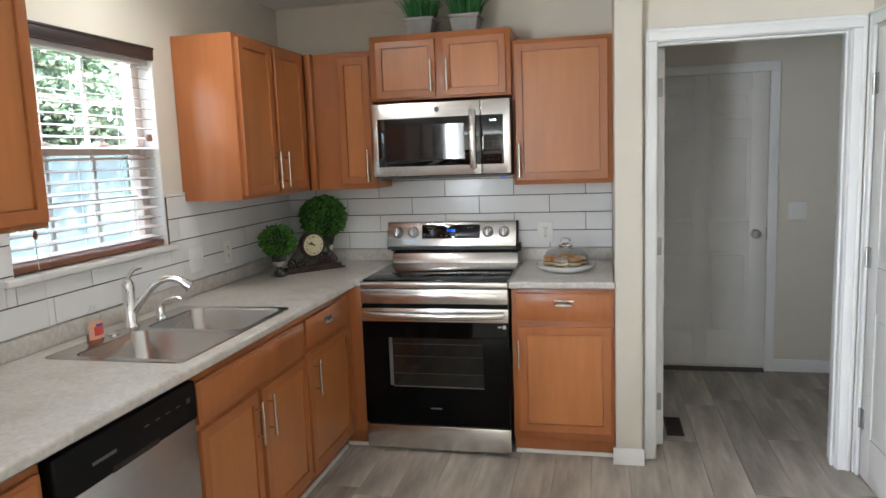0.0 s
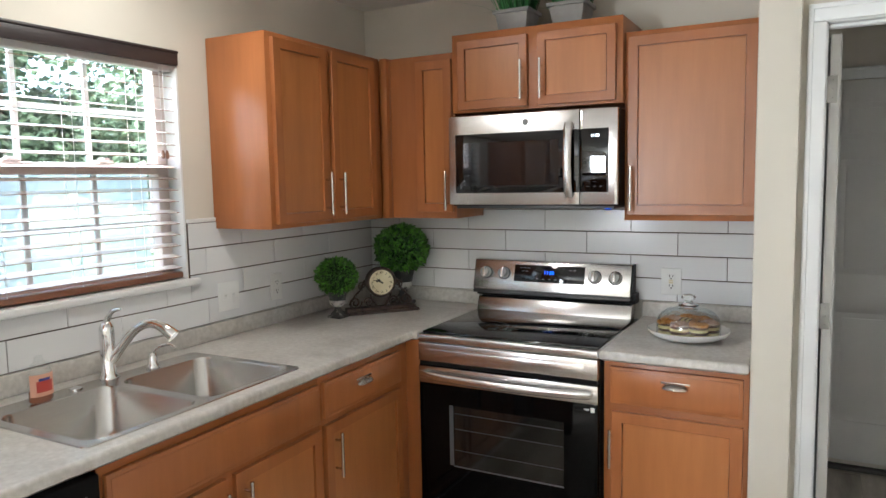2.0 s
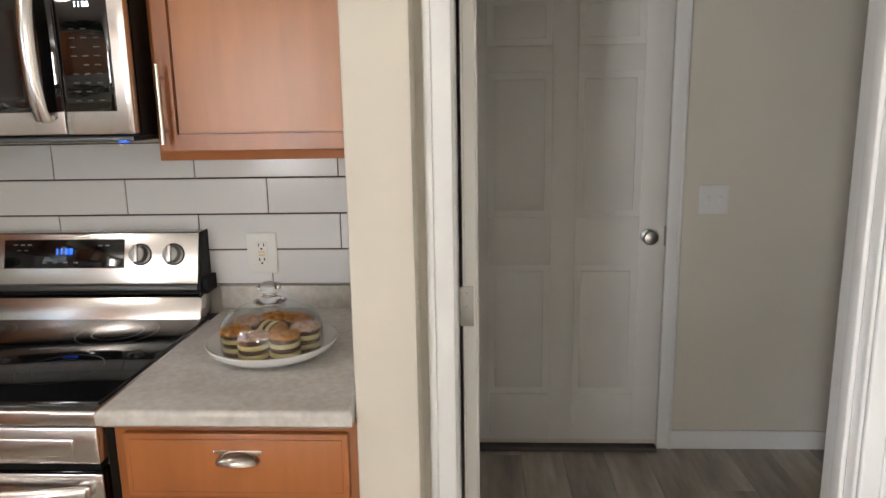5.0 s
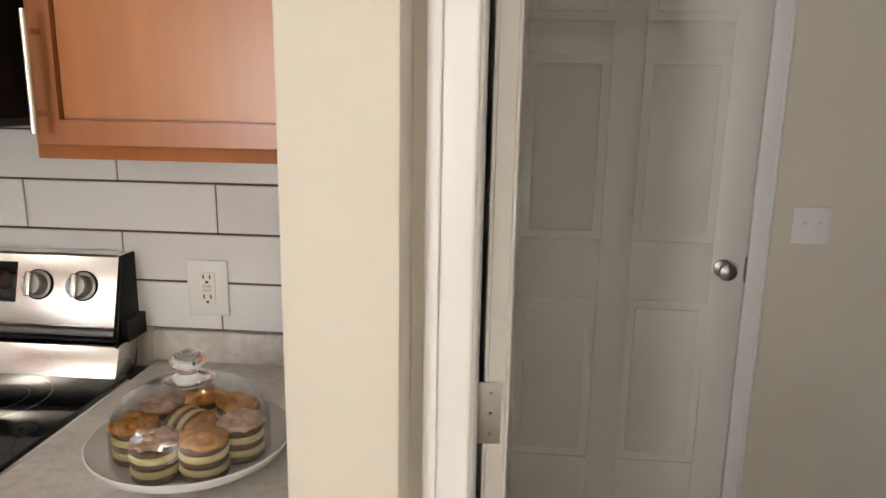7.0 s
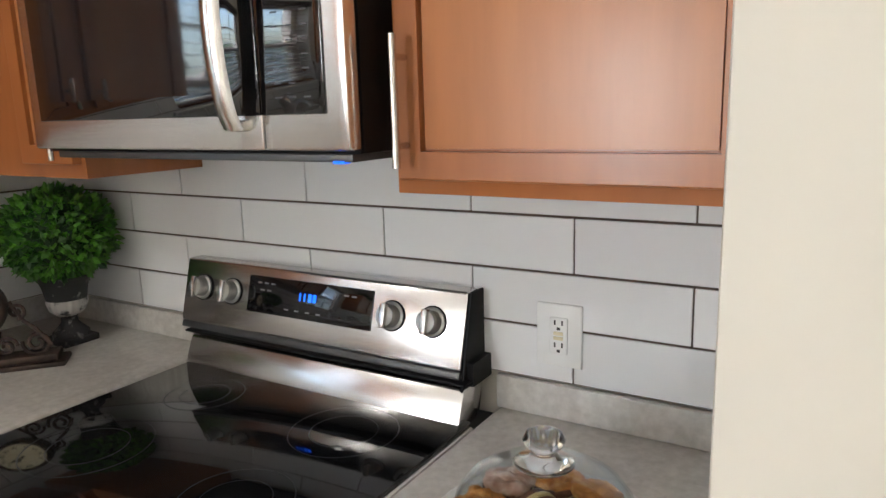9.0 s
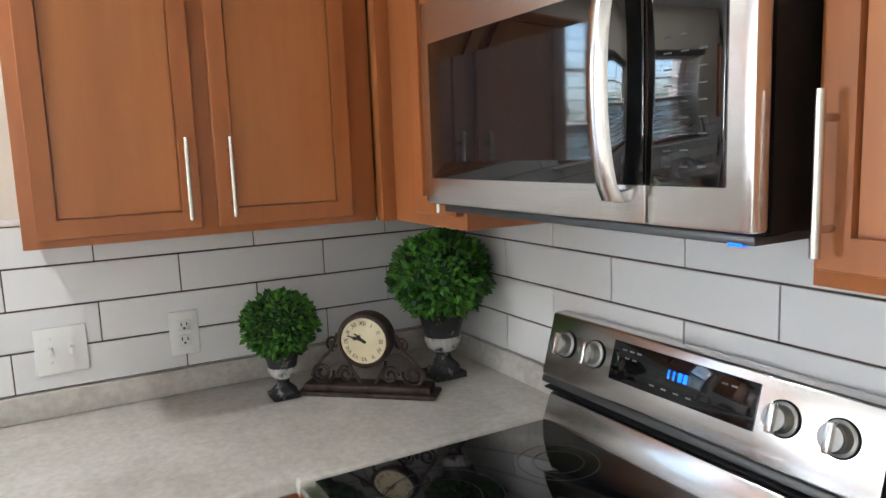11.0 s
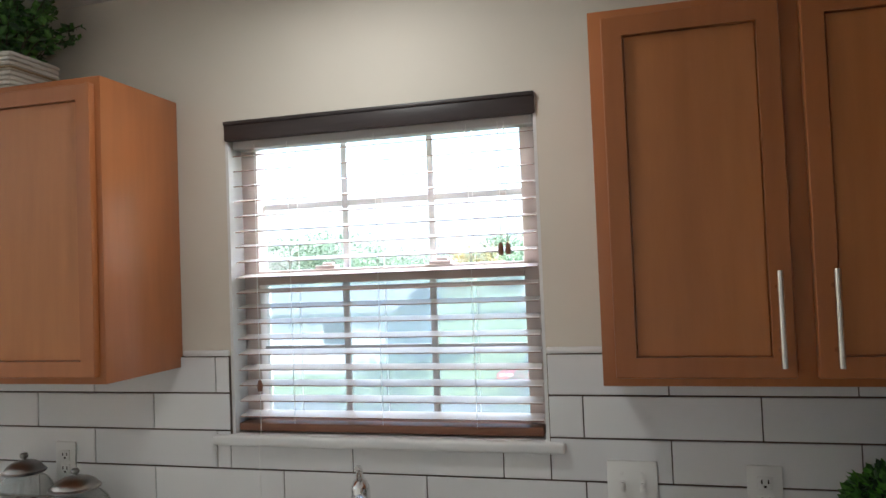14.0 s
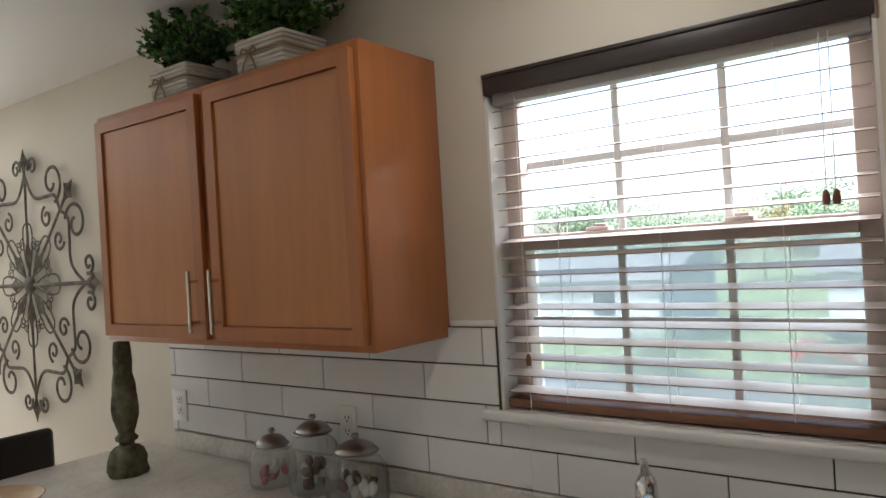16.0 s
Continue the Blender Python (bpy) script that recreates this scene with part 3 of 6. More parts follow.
# ---- window over the sink ----
win = thing("window_1", (-0.1, (WIN_Y0 + WIN_Y1) / 2, WIN_Z0), "double-hung window with white muntins over the sink", "window", kind="structure")
fx0, fx1 = -0.125, -0.07
bm = bmesh.new()
fw = 0.055
box(bm, fx0, fx1, WIN_Y0, WIN_Y0 + fw, WIN_Z0, WIN_Z1, bevel=0.004)
box(bm, fx0, fx1, WIN_Y1 - fw, WIN_Y1, WIN_Z0, WIN_Z1, bevel=0.004)
box(bm, fx0, fx1, WIN_Y0 + fw, WIN_Y1 - fw, WIN_Z0, WIN_Z0 + 0.04, bevel=0.004)
box(bm, fx0, fx1, WIN_Y0 + fw, WIN_Y1 - fw, WIN_Z1 - 0.05, WIN_Z1, bevel=0.004)
part("window_frame", bm, FRAMEPINK, win)
MEET = 1.605
part("meeting_rail", boxed(fx0, fx1 + 0.012, WIN_Y0 + fw, WIN_Y1 - fw, MEET - 0.02, MEET + 0.02, bevel=0.004), FRAMEPINK, win)
for k in (0.3, 0.68):
    b = bmesh.new()
    ym = WIN_Y0 + (WIN_Y1 - WIN_Y0) * k
    box(b, fx1 - 0.03, fx1 + 0.008, ym - 0.03, ym + 0.03, MEET + 0.02, MEET + 0.03, bevel=0.003)
    box(b, fx1 - 0.02, fx1 + 0.0, ym - 0.012, ym + 0.02, MEET + 0.03, MEET + 0.038, bevel=0.003)
    part("sash_lock", b, FRAMEPINK, win, "small sash lock")
py0, py1 = WIN_Y0 + fw, WIN_Y1 - fw
for z_a, z_b, px in ((WIN_Z0 + 0.04, MEET - 0.02, -0.098), (MEET + 0.02, WIN_Z1 - 0.05, -0.112)):
    for k in (1, 2):
        ym = py0 + (py1 - py0) * k / 3
        part("muntin", boxed(px - 0.006, px + 0.006, ym - 0.009, ym + 0.009, z_a, z_b, bevel=0.002), MUNTIN, win)
    zm = (z_a + z_b) / 2
    for k in range(3):
        ya, yb = py0 + (py1 - py0) * k / 3 + (0.009 if k else 0), py0 + (py1 - py0) * (k + 1) / 3 - (0.009 if k < 2 else 0)
        part("muntin", boxed(px - 0.006, px + 0.006, ya, yb, zm - 0.009, zm + 0.009, bevel=0.002), MUNTIN, win)
    glass = part("pane", boxed(px - 0.012, px - 0.008, py0, py1, z_a, z_b), PANE, win, smooth=None)
    glass.visible_shadow = False
part("insect_screen_haze", boxed(-0.134, -0.1335, py0, py1, WIN_Z0 + 0.02, MEET), SCREEN, win, "insect screen outside the lower sash, made pale with window haze", smooth=None)
bm = bmesh.new()
for ya, yb in ((WIN_Y0, WIN_Y0 + 0.008), (WIN_Y1 - 0.008, WIN_Y1)):
    box(bm, fx1, 0.001, ya, yb, WIN_Z0, WIN_Z1)
part("reveal", bm, WHITE, win)
bm = boxed(fx1 + 0.002, 0.0, WIN_Y0 + 0.008, WIN_Y1 - 0.008, WIN_Z0 - 0.02, WIN_Z0 + 0.002)
box(bm, 0.0, 0.03, WIN_Y0 - 0.05, WIN_Y1 + 0.04, WIN_Z0 - 0.026, WIN_Z0 + 0.002, bevel=0.008, segments=3)
part("window_sill", bm, WHITE, win, "white rounded window sill")

# ---- wooden blind ----
blind = thing("window_blind", (-0.03, (WIN_Y0 + WIN_Y1) / 2, WIN_Z0), "open wooden slat blind with a dark brown valance", "blind")
bm = boxed(-0.012, 0.012, WIN_Y0 + 0.002, WIN_Y1 - 0.002, 1.99, 2.046, bevel=0.004)
box(bm, 0.008, 0.016, WIN_Y0 + 0.002, WIN_Y1 - 0.002, 2.034, 2.044, bevel=0.002)
part("valance", bm, DARKWOOD, blind, "dark brown valance")
part("headrail", boxed(-0.062, -0.016, WIN_Y0 + 0.012, WIN_Y1 - 0.012, 1.97, 2.03, bevel=0.003), MUNTIN, blind)
slat_y0, slat_y1 = WIN_Y0 + 0.014, WIN_Y1 - 0.014
slat_mesh = None
n_slats, low = 18, WIN_Z0 + 0.05
for k in range(n_slats):
    z = low + k * 0.0427
    if slat_mesh is None:
        b = boxed(-0.062, -0.012, slat_y0, slat_y1, -0.0014, 0.0014, bevel=0.001, segments=1)
        for v in b.verts:
            v.co.z += 0.002 * (1 - ((v.co.x + 0.037) / 0.025) ** 2) + (v.co.x + 0.037) * -0.19
        b.normal_update()
        # pale sheen colour on the flat faces, plain brown wood on the edges
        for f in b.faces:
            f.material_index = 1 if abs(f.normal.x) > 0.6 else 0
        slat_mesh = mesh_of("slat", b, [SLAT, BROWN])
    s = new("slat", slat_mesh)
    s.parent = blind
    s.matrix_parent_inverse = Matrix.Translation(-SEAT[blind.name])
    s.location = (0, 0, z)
part("bottom_rail", boxed(-0.064, -0.008, slat_y0, slat_y1, WIN_Z0 + 0.008, WIN_Z0 + 0.03, bevel=0.004), BROWN, blind, "brown wooden bottom rail")
for k in (0.2, 0.8, 0.5):
    ym = slat_y0 + (slat_y1 - slat_y0) * k
    b = bmesh.new()
    for x in (-0.064, -0.01):
        tube(b, [(x, ym, WIN_Z0 + 0.02), (x, ym, 1.98)], 0.0009, 5)
    part("ladder_cord", b, WHITEPLASTIC, blind)
b = bmesh.new()
tube(b, [(0.014, -1.368, 1.975), (0.016, -1.37, 1.675)], 0.0011, 5)
tube(b, [(0.014, -1.352, 1.975), (0.016, -1.354, 1.672)], 0.0011, 5)
cord = part("pull_cord", b, WHITEPLASTIC, blind)
for dy in (-1.371, -1.353):
    b = lathe(bmesh.new(), [(0.0001, -0.016), (0.006, -0.015), (0.008, -0.002), (0.005, 0.012), (0.002, 0.016)], (0.016, dy, 1.656), 14)
    part("tassel", b, BROWN, cord, "brown wooden tassel")
b = bmesh.new()
tube(b, curve_points([(0.014, -2.045, 1.975), (0.018, -2.046, 1.5), (0.02, -2.045, 1.21), (0.034, -2.044, 1.15), (0.036, -2.042, 1.0), (0.036, -2.04, 0.985)], 8), 0.0011, 5)
cord = part("pull_cord", b, WHITEPLASTIC, blind)
b = lathe(bmesh.new(), [(0.0001, -0.016), (0.006, -0.015), (0.008, -0.002), (0.005, 0.012), (0.002, 0.016)], (0.02, -2.045, 1.315), 14)
part("tassel", b, BROWN, cord, "dark wooden tassel")


# ---- cabinets ----
def bar_pull(parent, face, u, w, z0, z1, upright=True):
    b = bmesh.new()
    if upright:
        tube(b, [spot(face, u, w + 0.03, z0), spot(face, u, w + 0.03, z1)], 0.006, 12)
        posts = [(u, z0 + 0.03), (u, z1 - 0.03)]
    for pu, pz in posts:
        tube(b, [spot(face, pu, w, pz), spot(face, pu, w + 0.03, pz)], 0.0045, 8)
    return part("handle", b, NICKEL, parent, "satin nickel bar handle", smooth=50)


def cup_pull(parent, face, u, w, z):
    b = bmesh.new()
    n, half = 14, 0.045
    grid = []
    for i in range(n + 1):
        a = math.pi * i / n
        row = []
        for j in range(7):
            t = math.pi / 2 * j / 6
            du = -half * math.cos(a)
            reach = 0.026 * math.sin(a) ** 0.6
            row.append(b.verts.new(spot(face, u + du, w + reach * math.sin(t), z + 0.016 * math.sin(a) * math.cos(t) * 1.4 - 0.008)))
        grid.append(row)
    for i in range(n):
        for j in range(6):
            b.faces.new((grid[i][j], grid[i + 1][j], grid[i + 1][j + 1], grid[i][j + 1]))
    bmesh.ops.solidify(b, geom=b.faces[:], thickness=0.002)
    rail(face, u - half - 0.004, u + half + 0.004, w, w + 0.002, z + 0.008, z + 0.016, 0.0008, b)
    return part("handle", b, NICKEL, parent, "satin nickel cup handle", smooth=60)


def shaker(parent, face, u0, u1, w, z0, z1, stile=0.055, thick=0.02, name="door"):
    """A framed door in one piece: raised frame, narrow groove, recessed panel."""
    b = rail(face, u0, u1, w, w + thick, z0, z1, 0.0025)
    out = Vector((1, 0, 0)) if face == "W" else Vector((0, -1, 0))
    b.normal_update()
    front = max((f for f in b.faces if f.normal.dot(out) > 0.99), key=lambda f: f.calc_area())
    bmesh.ops.inset_region(b, faces=[front], thickness=stile - 0.0025, depth=0)
    bmesh.ops.inset_region(b, faces=[front], thickness=0.0008, depth=-0.0125)
    bmesh.ops.inset_region(b, faces=[front], thickness=0.0035, depth=0)
    bmesh.ops.inset_region(b, faces=[front], thickness=0.001, depth=0.005)
    front.material_index = 1
    return part(name, b, [WOOD, WOODPANEL], parent, smooth=20)


def drawer_front(parent, face, u0, u1, w, z0, z1):
    b = rail(face, u0, u1, w, w + 0.018, z0, z1, 0.004)
    rail(face, u0 + 0.012, u1 - 0.012, w + 0.018, w + 0.0205, z0 + 0.012, z1 - 0.012, 0.002, b)
    return part("drawer_front", b, WOOD, parent)


def cabinet(face, u0, u1, depth, z0, z1, label, group):
    c = thing("wall_cabinet" if z0 > 1 else "base_cabinet", spot(face, (u0 + u1) / 2, depth / 2, z0), label, "cabinet", group)
    b = rail(face, u0, u1, 0.002, depth, z0, z1, 0.0015)
    part("body", b, WOOD, c)
    return c


UP0, UP1 = 1.364, 2.116
UPPER = "wall cabinets"
c = cabinet("W", -1.126, -0.345, 0.305, UP0, UP1, "maple-stained wall cabinet with two shaker doors beside the window", UPPER)
d = shaker(c, "W", -1.1, -0.775, 0.305, UP0 + 0.018, UP1 - 0.02)
bar_pull(d, "W", -0.802, 0.325, 1.405, 1.583)
d = shaker(c, "W", -0.738, -0.413, 0.305, UP0 + 0.018, UP1 - 0.02)
bar_pull(d, "W", -0.708, 0.325, 1.405, 1.583)

c = cabinet("W", -3.5, -2.294, 0.305, UP0, UP1, "maple-stained wall cabinet with two shaker doors and planters on top", UPPER)
d = shaker(c, "W", -3.485, -2.925, 0.305, UP0 + 0.018, UP1 - 0.02)
bar_pull(d, "W", -2.955, 0.325, 1.405, 1.583)
d = shaker(c, "W", -2.885, -2.31, 0.305, UP0 + 0.018, UP1 - 0.02)
bar_pull(d, "W", -2.855, 0.325, 1.405, 1.583)

c = thing("wall_cabinet", (0.34, -0.17, UP0), "narrow maple-stained corner wall cabinet with one shaker door", "cabinet", UPPER)
b = boxed(0.002, 0.688, -0.305, -0.002, UP0, UP1, bevel=0.0015)
box(b, 0.308, 0.345, -0.343, -0.305, UP0, UP1, bevel=0.0015)
part("body", b, WOOD, c)
d = shaker(c, "N", 0.49, 0.676, 0.305, UP0 + 0.03, UP1 - 0.03)
bar_pull(d, "N", 0.655, 0.325, 1.405, 1.583)

c = thing("wall_cabinet", (1.08, -0.17, 1.838), "short maple-stained wall cabinet over the microwave", "cabinet", UPPER)
b = boxed(0.692, 1.456, -0.335, -0.002, 1.838, 2.182, bevel=0.0015)
part("body", b, WOOD, c)
d = shaker(c, "N", 0.725, 1.055, 0.335, 1.85, 2.15, stile=0.05)
bar_pull(d, "N", 1.035, 0.355, 1.875, 2.04)
d = shaker(c, "N", 1.1, 1.432, 0.335, 1.85, 2.15, stile=0.05)
bar_pull(d, "N", 1.122, 0.355, 1.875, 2.04)

c = cabinet("N", 1.459, STUB_X0 - 0.002, 0.305, UP0, UP1, "maple-stained wall cabinet with one large shaker door", UPPER)
d = shaker(c, "N", 1.473, 1.95, 0.305, UP0 + 0.022, UP1 - 0.02)
bar_pull(d, "N", 1.492, 0.325, 1.405, 1.585)

BASE_TOP, TOE = 0.876, 0.1
LOWER = "base cabinets"


def base_cabinet(face, u0, u1, depth, label, hollow=False):
    c = thing("base_cabinet", spot(face, (u0 + u1) / 2, depth / 2, 0), label, "cabinet", LOWER)
    b = rail(face, u0, u1, 0.01, depth, TOE, 0.72 if hollow else BASE_TOP, 0.0015)
    if hollow:
        rail(face, u0, u1, depth - 0.016, depth, 0.72, BASE_TOP, 0, b)
    part("body", b, WOOD, c)
    part("toe_kick", rail(face, u0, u1, 0.01, depth - 0.06, 0, TOE), WOOD, c)
    part("shoe_moulding", rail(face, u0, u1, depth - 0.06, depth - 0.046, 0, 0.02, 0.004), WHITE, c, "white shoe moulding")
    return c


WX, NY = 0.63, 0.668
c = base_cabinet("W", -1.288, -0.69, WX, "maple-stained base cabinet with one drawer and one door")
d = drawer_front(c, "W", -1.275, -0.76, WX, 0.71, 0.842)
cup_pull(d, "W", -1.035, WX + 0.02, 0.79)
d = shaker(c, "W", -1.275, -0.765, WX, 0.135, 0.685)
bar_pull(d, "W", -1.225, WX + 0.02, 0.485, 0.65)
c = base_cabinet("W", -2.15, -1.29, WX, "maple-stained sink base cabinet with two doors", True)
drawer_front(c, "W", -2.135, -1.302, WX, 0.70, 0.842)
d = shaker(c, "W", -2.135, -1.745, WX, 0.135, 0.68)
bar_pull(d, "W", -1.775, WX + 0.02, 0.485, 0.65)
d = shaker(c, "W", -1.712, -1.302, WX, 0.135, 0.68)
bar_pull(d, "W", -1.68, WX + 0.02, 0.485, 0.65)
c = base_cabinet("W", -3.04, -2.765, WX, "narrow maple-stained base cabinet beside the dishwasher")
d = drawer_front(c, "W", -3.03, -2.78, WX, 0.71, 0.842)
d = shaker(c, "W", -3.03, -2.78, WX, 0.135, 0.685)
bar_pull(d, "W", -2.81, WX + 0.02, 0.62, 0.72)
c = thing("filler_panel", (0.65, -0.66, 0), "maple-stained filler panel in the corner beside the stove", "panel")
b = boxed(WX - 0.02, 0.697, -0.688, -0.64, TOE, BASE_TOP, bevel=0.0015)
part("panel", b, WOOD, c)
part("toe_kick", boxed(WX - 0.06, 0.69, -0.64, -0.61, 0, TOE), WOOD, c)
part("shoe_moulding", boxed(WX - 0.06, 0.69, -0.654, -0.64, 0, 0.02, bevel=0.004), WHITE, c, "white shoe moulding")
c = base_cabinet("N", 1.475, STUB_X0 - 0.002, NY, "maple-stained base cabinet with one drawer and one door by the stove")
d = drawer_front(c, "N", 1.5, 1.955, NY, 0.712, 0.85)
cup_pull(d, "N", 1.733, NY + 0.02, 0.8)
d = shaker(c, "N", 1.506, 1.957, NY, 0.142, 0.682)
bar_pull(d, "N", 1.508, NY + 0.02, 0.475, 0.62)

# peninsula body
PEN_X1 = 1.35
c = thing("peninsula_cabinet", (0.7, -3.4, 0), "maple-stained peninsula cabinet under the breakfast counter", "cabinet", LOWER)
part("body", boxed(0.01, PEN_X1 - 0.04, -3.63, -3.06, TOE, BASE_TOP, bevel=0.0015), WOOD, c)
part("toe_kick", boxed(0.01, PEN_X1 - 0.06, -3.6, -3.12, 0, TOE), WOOD, c)


# ---- worktops ----
SX0, SX1, SY0, SY1 = 0.1, 0.622, -2.165, -1.36
HX0, HX1, HY0, HY1 = SX0 + 0.02, SX1 - 0.02, SY0 + 0.02, SY1 - 0.02
CX = 0.672
top = thing("countertop", (0.33, -1.8, BASE_TOP), "grey marbled laminate worktop with a rounded front edge", "countertop")
b = bmesh.new()


def counter_slab(b, outline, hole, z0, z1, r):
    """A slab with a rounded upper edge along its outline, and one rectangular hole."""
    n = len(outline)

    def ring(inset, z):
        out = []
        for k in range(n):
            p, q, s = Vector(outline[k - 1]), Vector(outline[k]), Vector(outline[(k + 1) % n])
            d0, d1 = (q - p).normalized(), (s - q).normalized()
            n0, n1 = Vector((-d0.y, d0.x)), Vector((-d1.y, d1.x))
            out.append(b.verts.new((*(q + (n0 + n1) * (inset / (1 + n0.dot(n1)))), z)))
        return out
    rings = [ring(0.01, z0), ring(0, z0 + 0.008)] + [ring(r * (1 - math.cos(a)), z1 - r + r * math.sin(a)) for a in (0, 0.4, 0.8, 1.2, math.pi / 2)]
    for a, c_ in zip(rings, rings[1:]):
        for k in range(n):
            b.faces.new((a[k], a[(k + 1) % n], c_[(k + 1) % n], c_[k]))
    for rr in (rings[0], rings[-1]):
        edges = [b.edges.get((rr[k], rr[(k + 1) % n])) for k in range(n)]
        if hole:
            hv = [b.verts.new((x, y, rr[0].co.z)) for x, y in hole]
            edges += [b.edges.new((hv[k], hv[(k + 1) % 4])) for k in range(4)]
        bmesh.ops.triangle_fill(b, use_beauty=True, edges=edges)
    return b


PEN_Y0, PEN_Y1 = -3.83, -3.03
outline = [(0.004, -0.004), (0.004, PEN_Y0), (PEN_X1, PEN_Y0), (PEN_X1, PEN_Y1), (CX, PEN_Y1), (CX, -0.705), (0.694, -0.705), (0.694, -0.004)]
counter_slab(b, outline, [(HX0, HY0), (HX1, HY0), (HX1, HY1), (HX0, HY1)], BASE_TOP, 0.914, 0.012)
part("slab", b, COUNTER, top, smooth=40)
b = boxed(0.004, 0.022, -3.6, -0.004, 0.9145, 0.982, bevel=0.004)
part("upstand", b, COUNTER, top)
part("upstand", boxed(0.022, 0.694, -0.022, -0.004, 0.9145, 0.982, bevel=0.004), COUNTER, top)
top2 = thing("countertop", (1.72, -0.36, BASE_TOP), "short grey marbled laminate worktop beside the stove", "countertop")
b = bmesh.new()
counter_slab(b, [(1.972, -0.004), (1.47, -0.004), (1.47, -0.722), (1.972, -0.722)], None, BASE_TOP, 0.914, 0.012)
part("slab", b, COUNTER, top2, smooth=40)
part("upstand", boxed(1.47, 1.972, -0.022, -0.004, 0.9145, 0.982, bevel=0.004), COUNTER, top2)


# ---- stove ----
ST0, ST1, STF = 0.7, 1.462, -0.672
st = thing("stove", (1.081, -0.35, 0), "stainless steel electric range with a black glass cooktop", "stove")
part("body", boxed(ST0 + 0.002, ST1 - 0.002, STF, -0.012, 0.03, 0.898, bevel=0.003), DARKGREY, st)
for fx in (ST0 + 0.04, ST1 - 0.04):
    for fy in (STF + 0.04, -0.08):
        part("foot", lathe(bmesh.new(), [(0.018, 0), (0.018, 0.012), (0.01, 0.014), (0.01, 0.032)], (fx, fy, 0), 16), BLACK, st)
part("storage_drawer", boxed(ST0, ST1, STF - 0.03, STF, 0.022, 0.148, bevel=0.005), STEEL, st, "stainless storage drawer")
b = boxed(ST0, ST1, STF - 0.034, STF, 0.156, 0.778, bevel=0.005)
door = part("oven_door", b, OVENBLACK, st, "black glass oven door")
WX0, WX1, WZ0, WZ1 = 0.842, 1.332, 0.365, 0.618
yw = STF - 0.036
b = bmesh.new()
box(b, WX0 + 0.02, WX1, yw + 0.0005, yw + 0.002, WZ0, WZ1)
part("oven_window", b, OVENGLASS, door, "dark oven window")
b = bmesh.new()
for r in (0.43, 0.52, 0.585):
    box(b, WX0 + 0.025, WX1 - 0.004, yw - 0.0006, yw + 0.0004, r, r + 0.003)
part("oven_rack", b, FAINT, door, "faint oven racks behind the glass")
b = boxed(WX0, WX0 + 0.018, yw - 0.0008, yw + 0.001, WZ0, WZ1)
box(b, WX0 + 0.018, WX1, yw - 0.0008, yw + 0.001, WZ0 - 0.006, WZ0)
part("window_trim", b, DIM, door)
b = boxed(1.05, 1.11, yw + 0.0005, yw + 0.002, 0.243, 0.25)
part("badge", b, DIM, door, "small grey maker's mark bar")
b = boxed(1.435, 1.45, yw - 0.001, yw + 0.002, 0.672, 0.69)
box(b, 1.41, 1.43, yw - 0.001, yw + 0.002, 0.678, 0.684)
part("sticker", b, WHITEPLASTIC, door, "tiny white sticker")
b = boxed(ST0, ST1, STF - 0.037, STF - 0.03, 0.702, 0.772, bevel=0.003)
plate = part("handle_plate", b, STEEL, door, "stainless band behind the handle")
b = bmesh.new()
sections = []
n = 20
for k in range(n + 1):
    x = ST0 + 0.022 + (ST1 - ST0 - 0.044) * k / n
    f = math.sin(math.pi * k / n)
    out = STF - 0.055 - 0.03 * f ** 0.5
    zc = 0.744 - 0.004 * f
    sections.append([b.verts.new((x, out + 0.011 * math.cos(a), zc + 0.017 * math.sin(a))) for a in [2 * math.pi * j / 12 for j in range(12)]])
for a_, c_ in zip(sections, sections[1:]):
    for j in range(12):
        b.faces.new((a_[j], a_[(j + 1) % 12], c_[(j + 1) % 12], c_[j]))
b.faces.new(sections[0][::-1])
b.faces.new(sections[-1])
for x in (ST0 + 0.03, ST1 - 0.03):
    box(b, x - 0.014, x + 0.014, STF - 0.06, STF - 0.034, 0.732, 0.757, bevel=0.004)
part("handle", b, STEEL, st, "wide curved stainless handle", smooth=50)
b = boxed(ST0, ST1, STF - 0.038, STF, 0.794, 0.872, bevel=0.005)
front = part("front_panel", b, STEEL, st, "stainless front panel")
b = boxed(ST0 + 0.05, ST1 - 0.05, STF - 0.0415, STF - 0.036, 0.812, 0.848, bevel=0.002)
part("recess_rim", b, STEEL, front)
part("gap", boxed(ST0 + 0.004, ST1 - 0.004, STF - 0.03, STF, 0.778, 0.794), BLACK, st)
b = boxed(ST0 - 0.002, ST1 + 0.002, STF - 0.036, -0.1, 0.874, 0.906, bevel=0.006, segments=3)
part("cooktop_rim", b, STEEL, st)
glass_top = part("cooktop", boxed(ST0 + 0.006, ST1 - 0.006, STF - 0.006, -0.1, 0.906, 0.914, bevel=0.002), BLACKGLASS, st, "black glass cooktop")
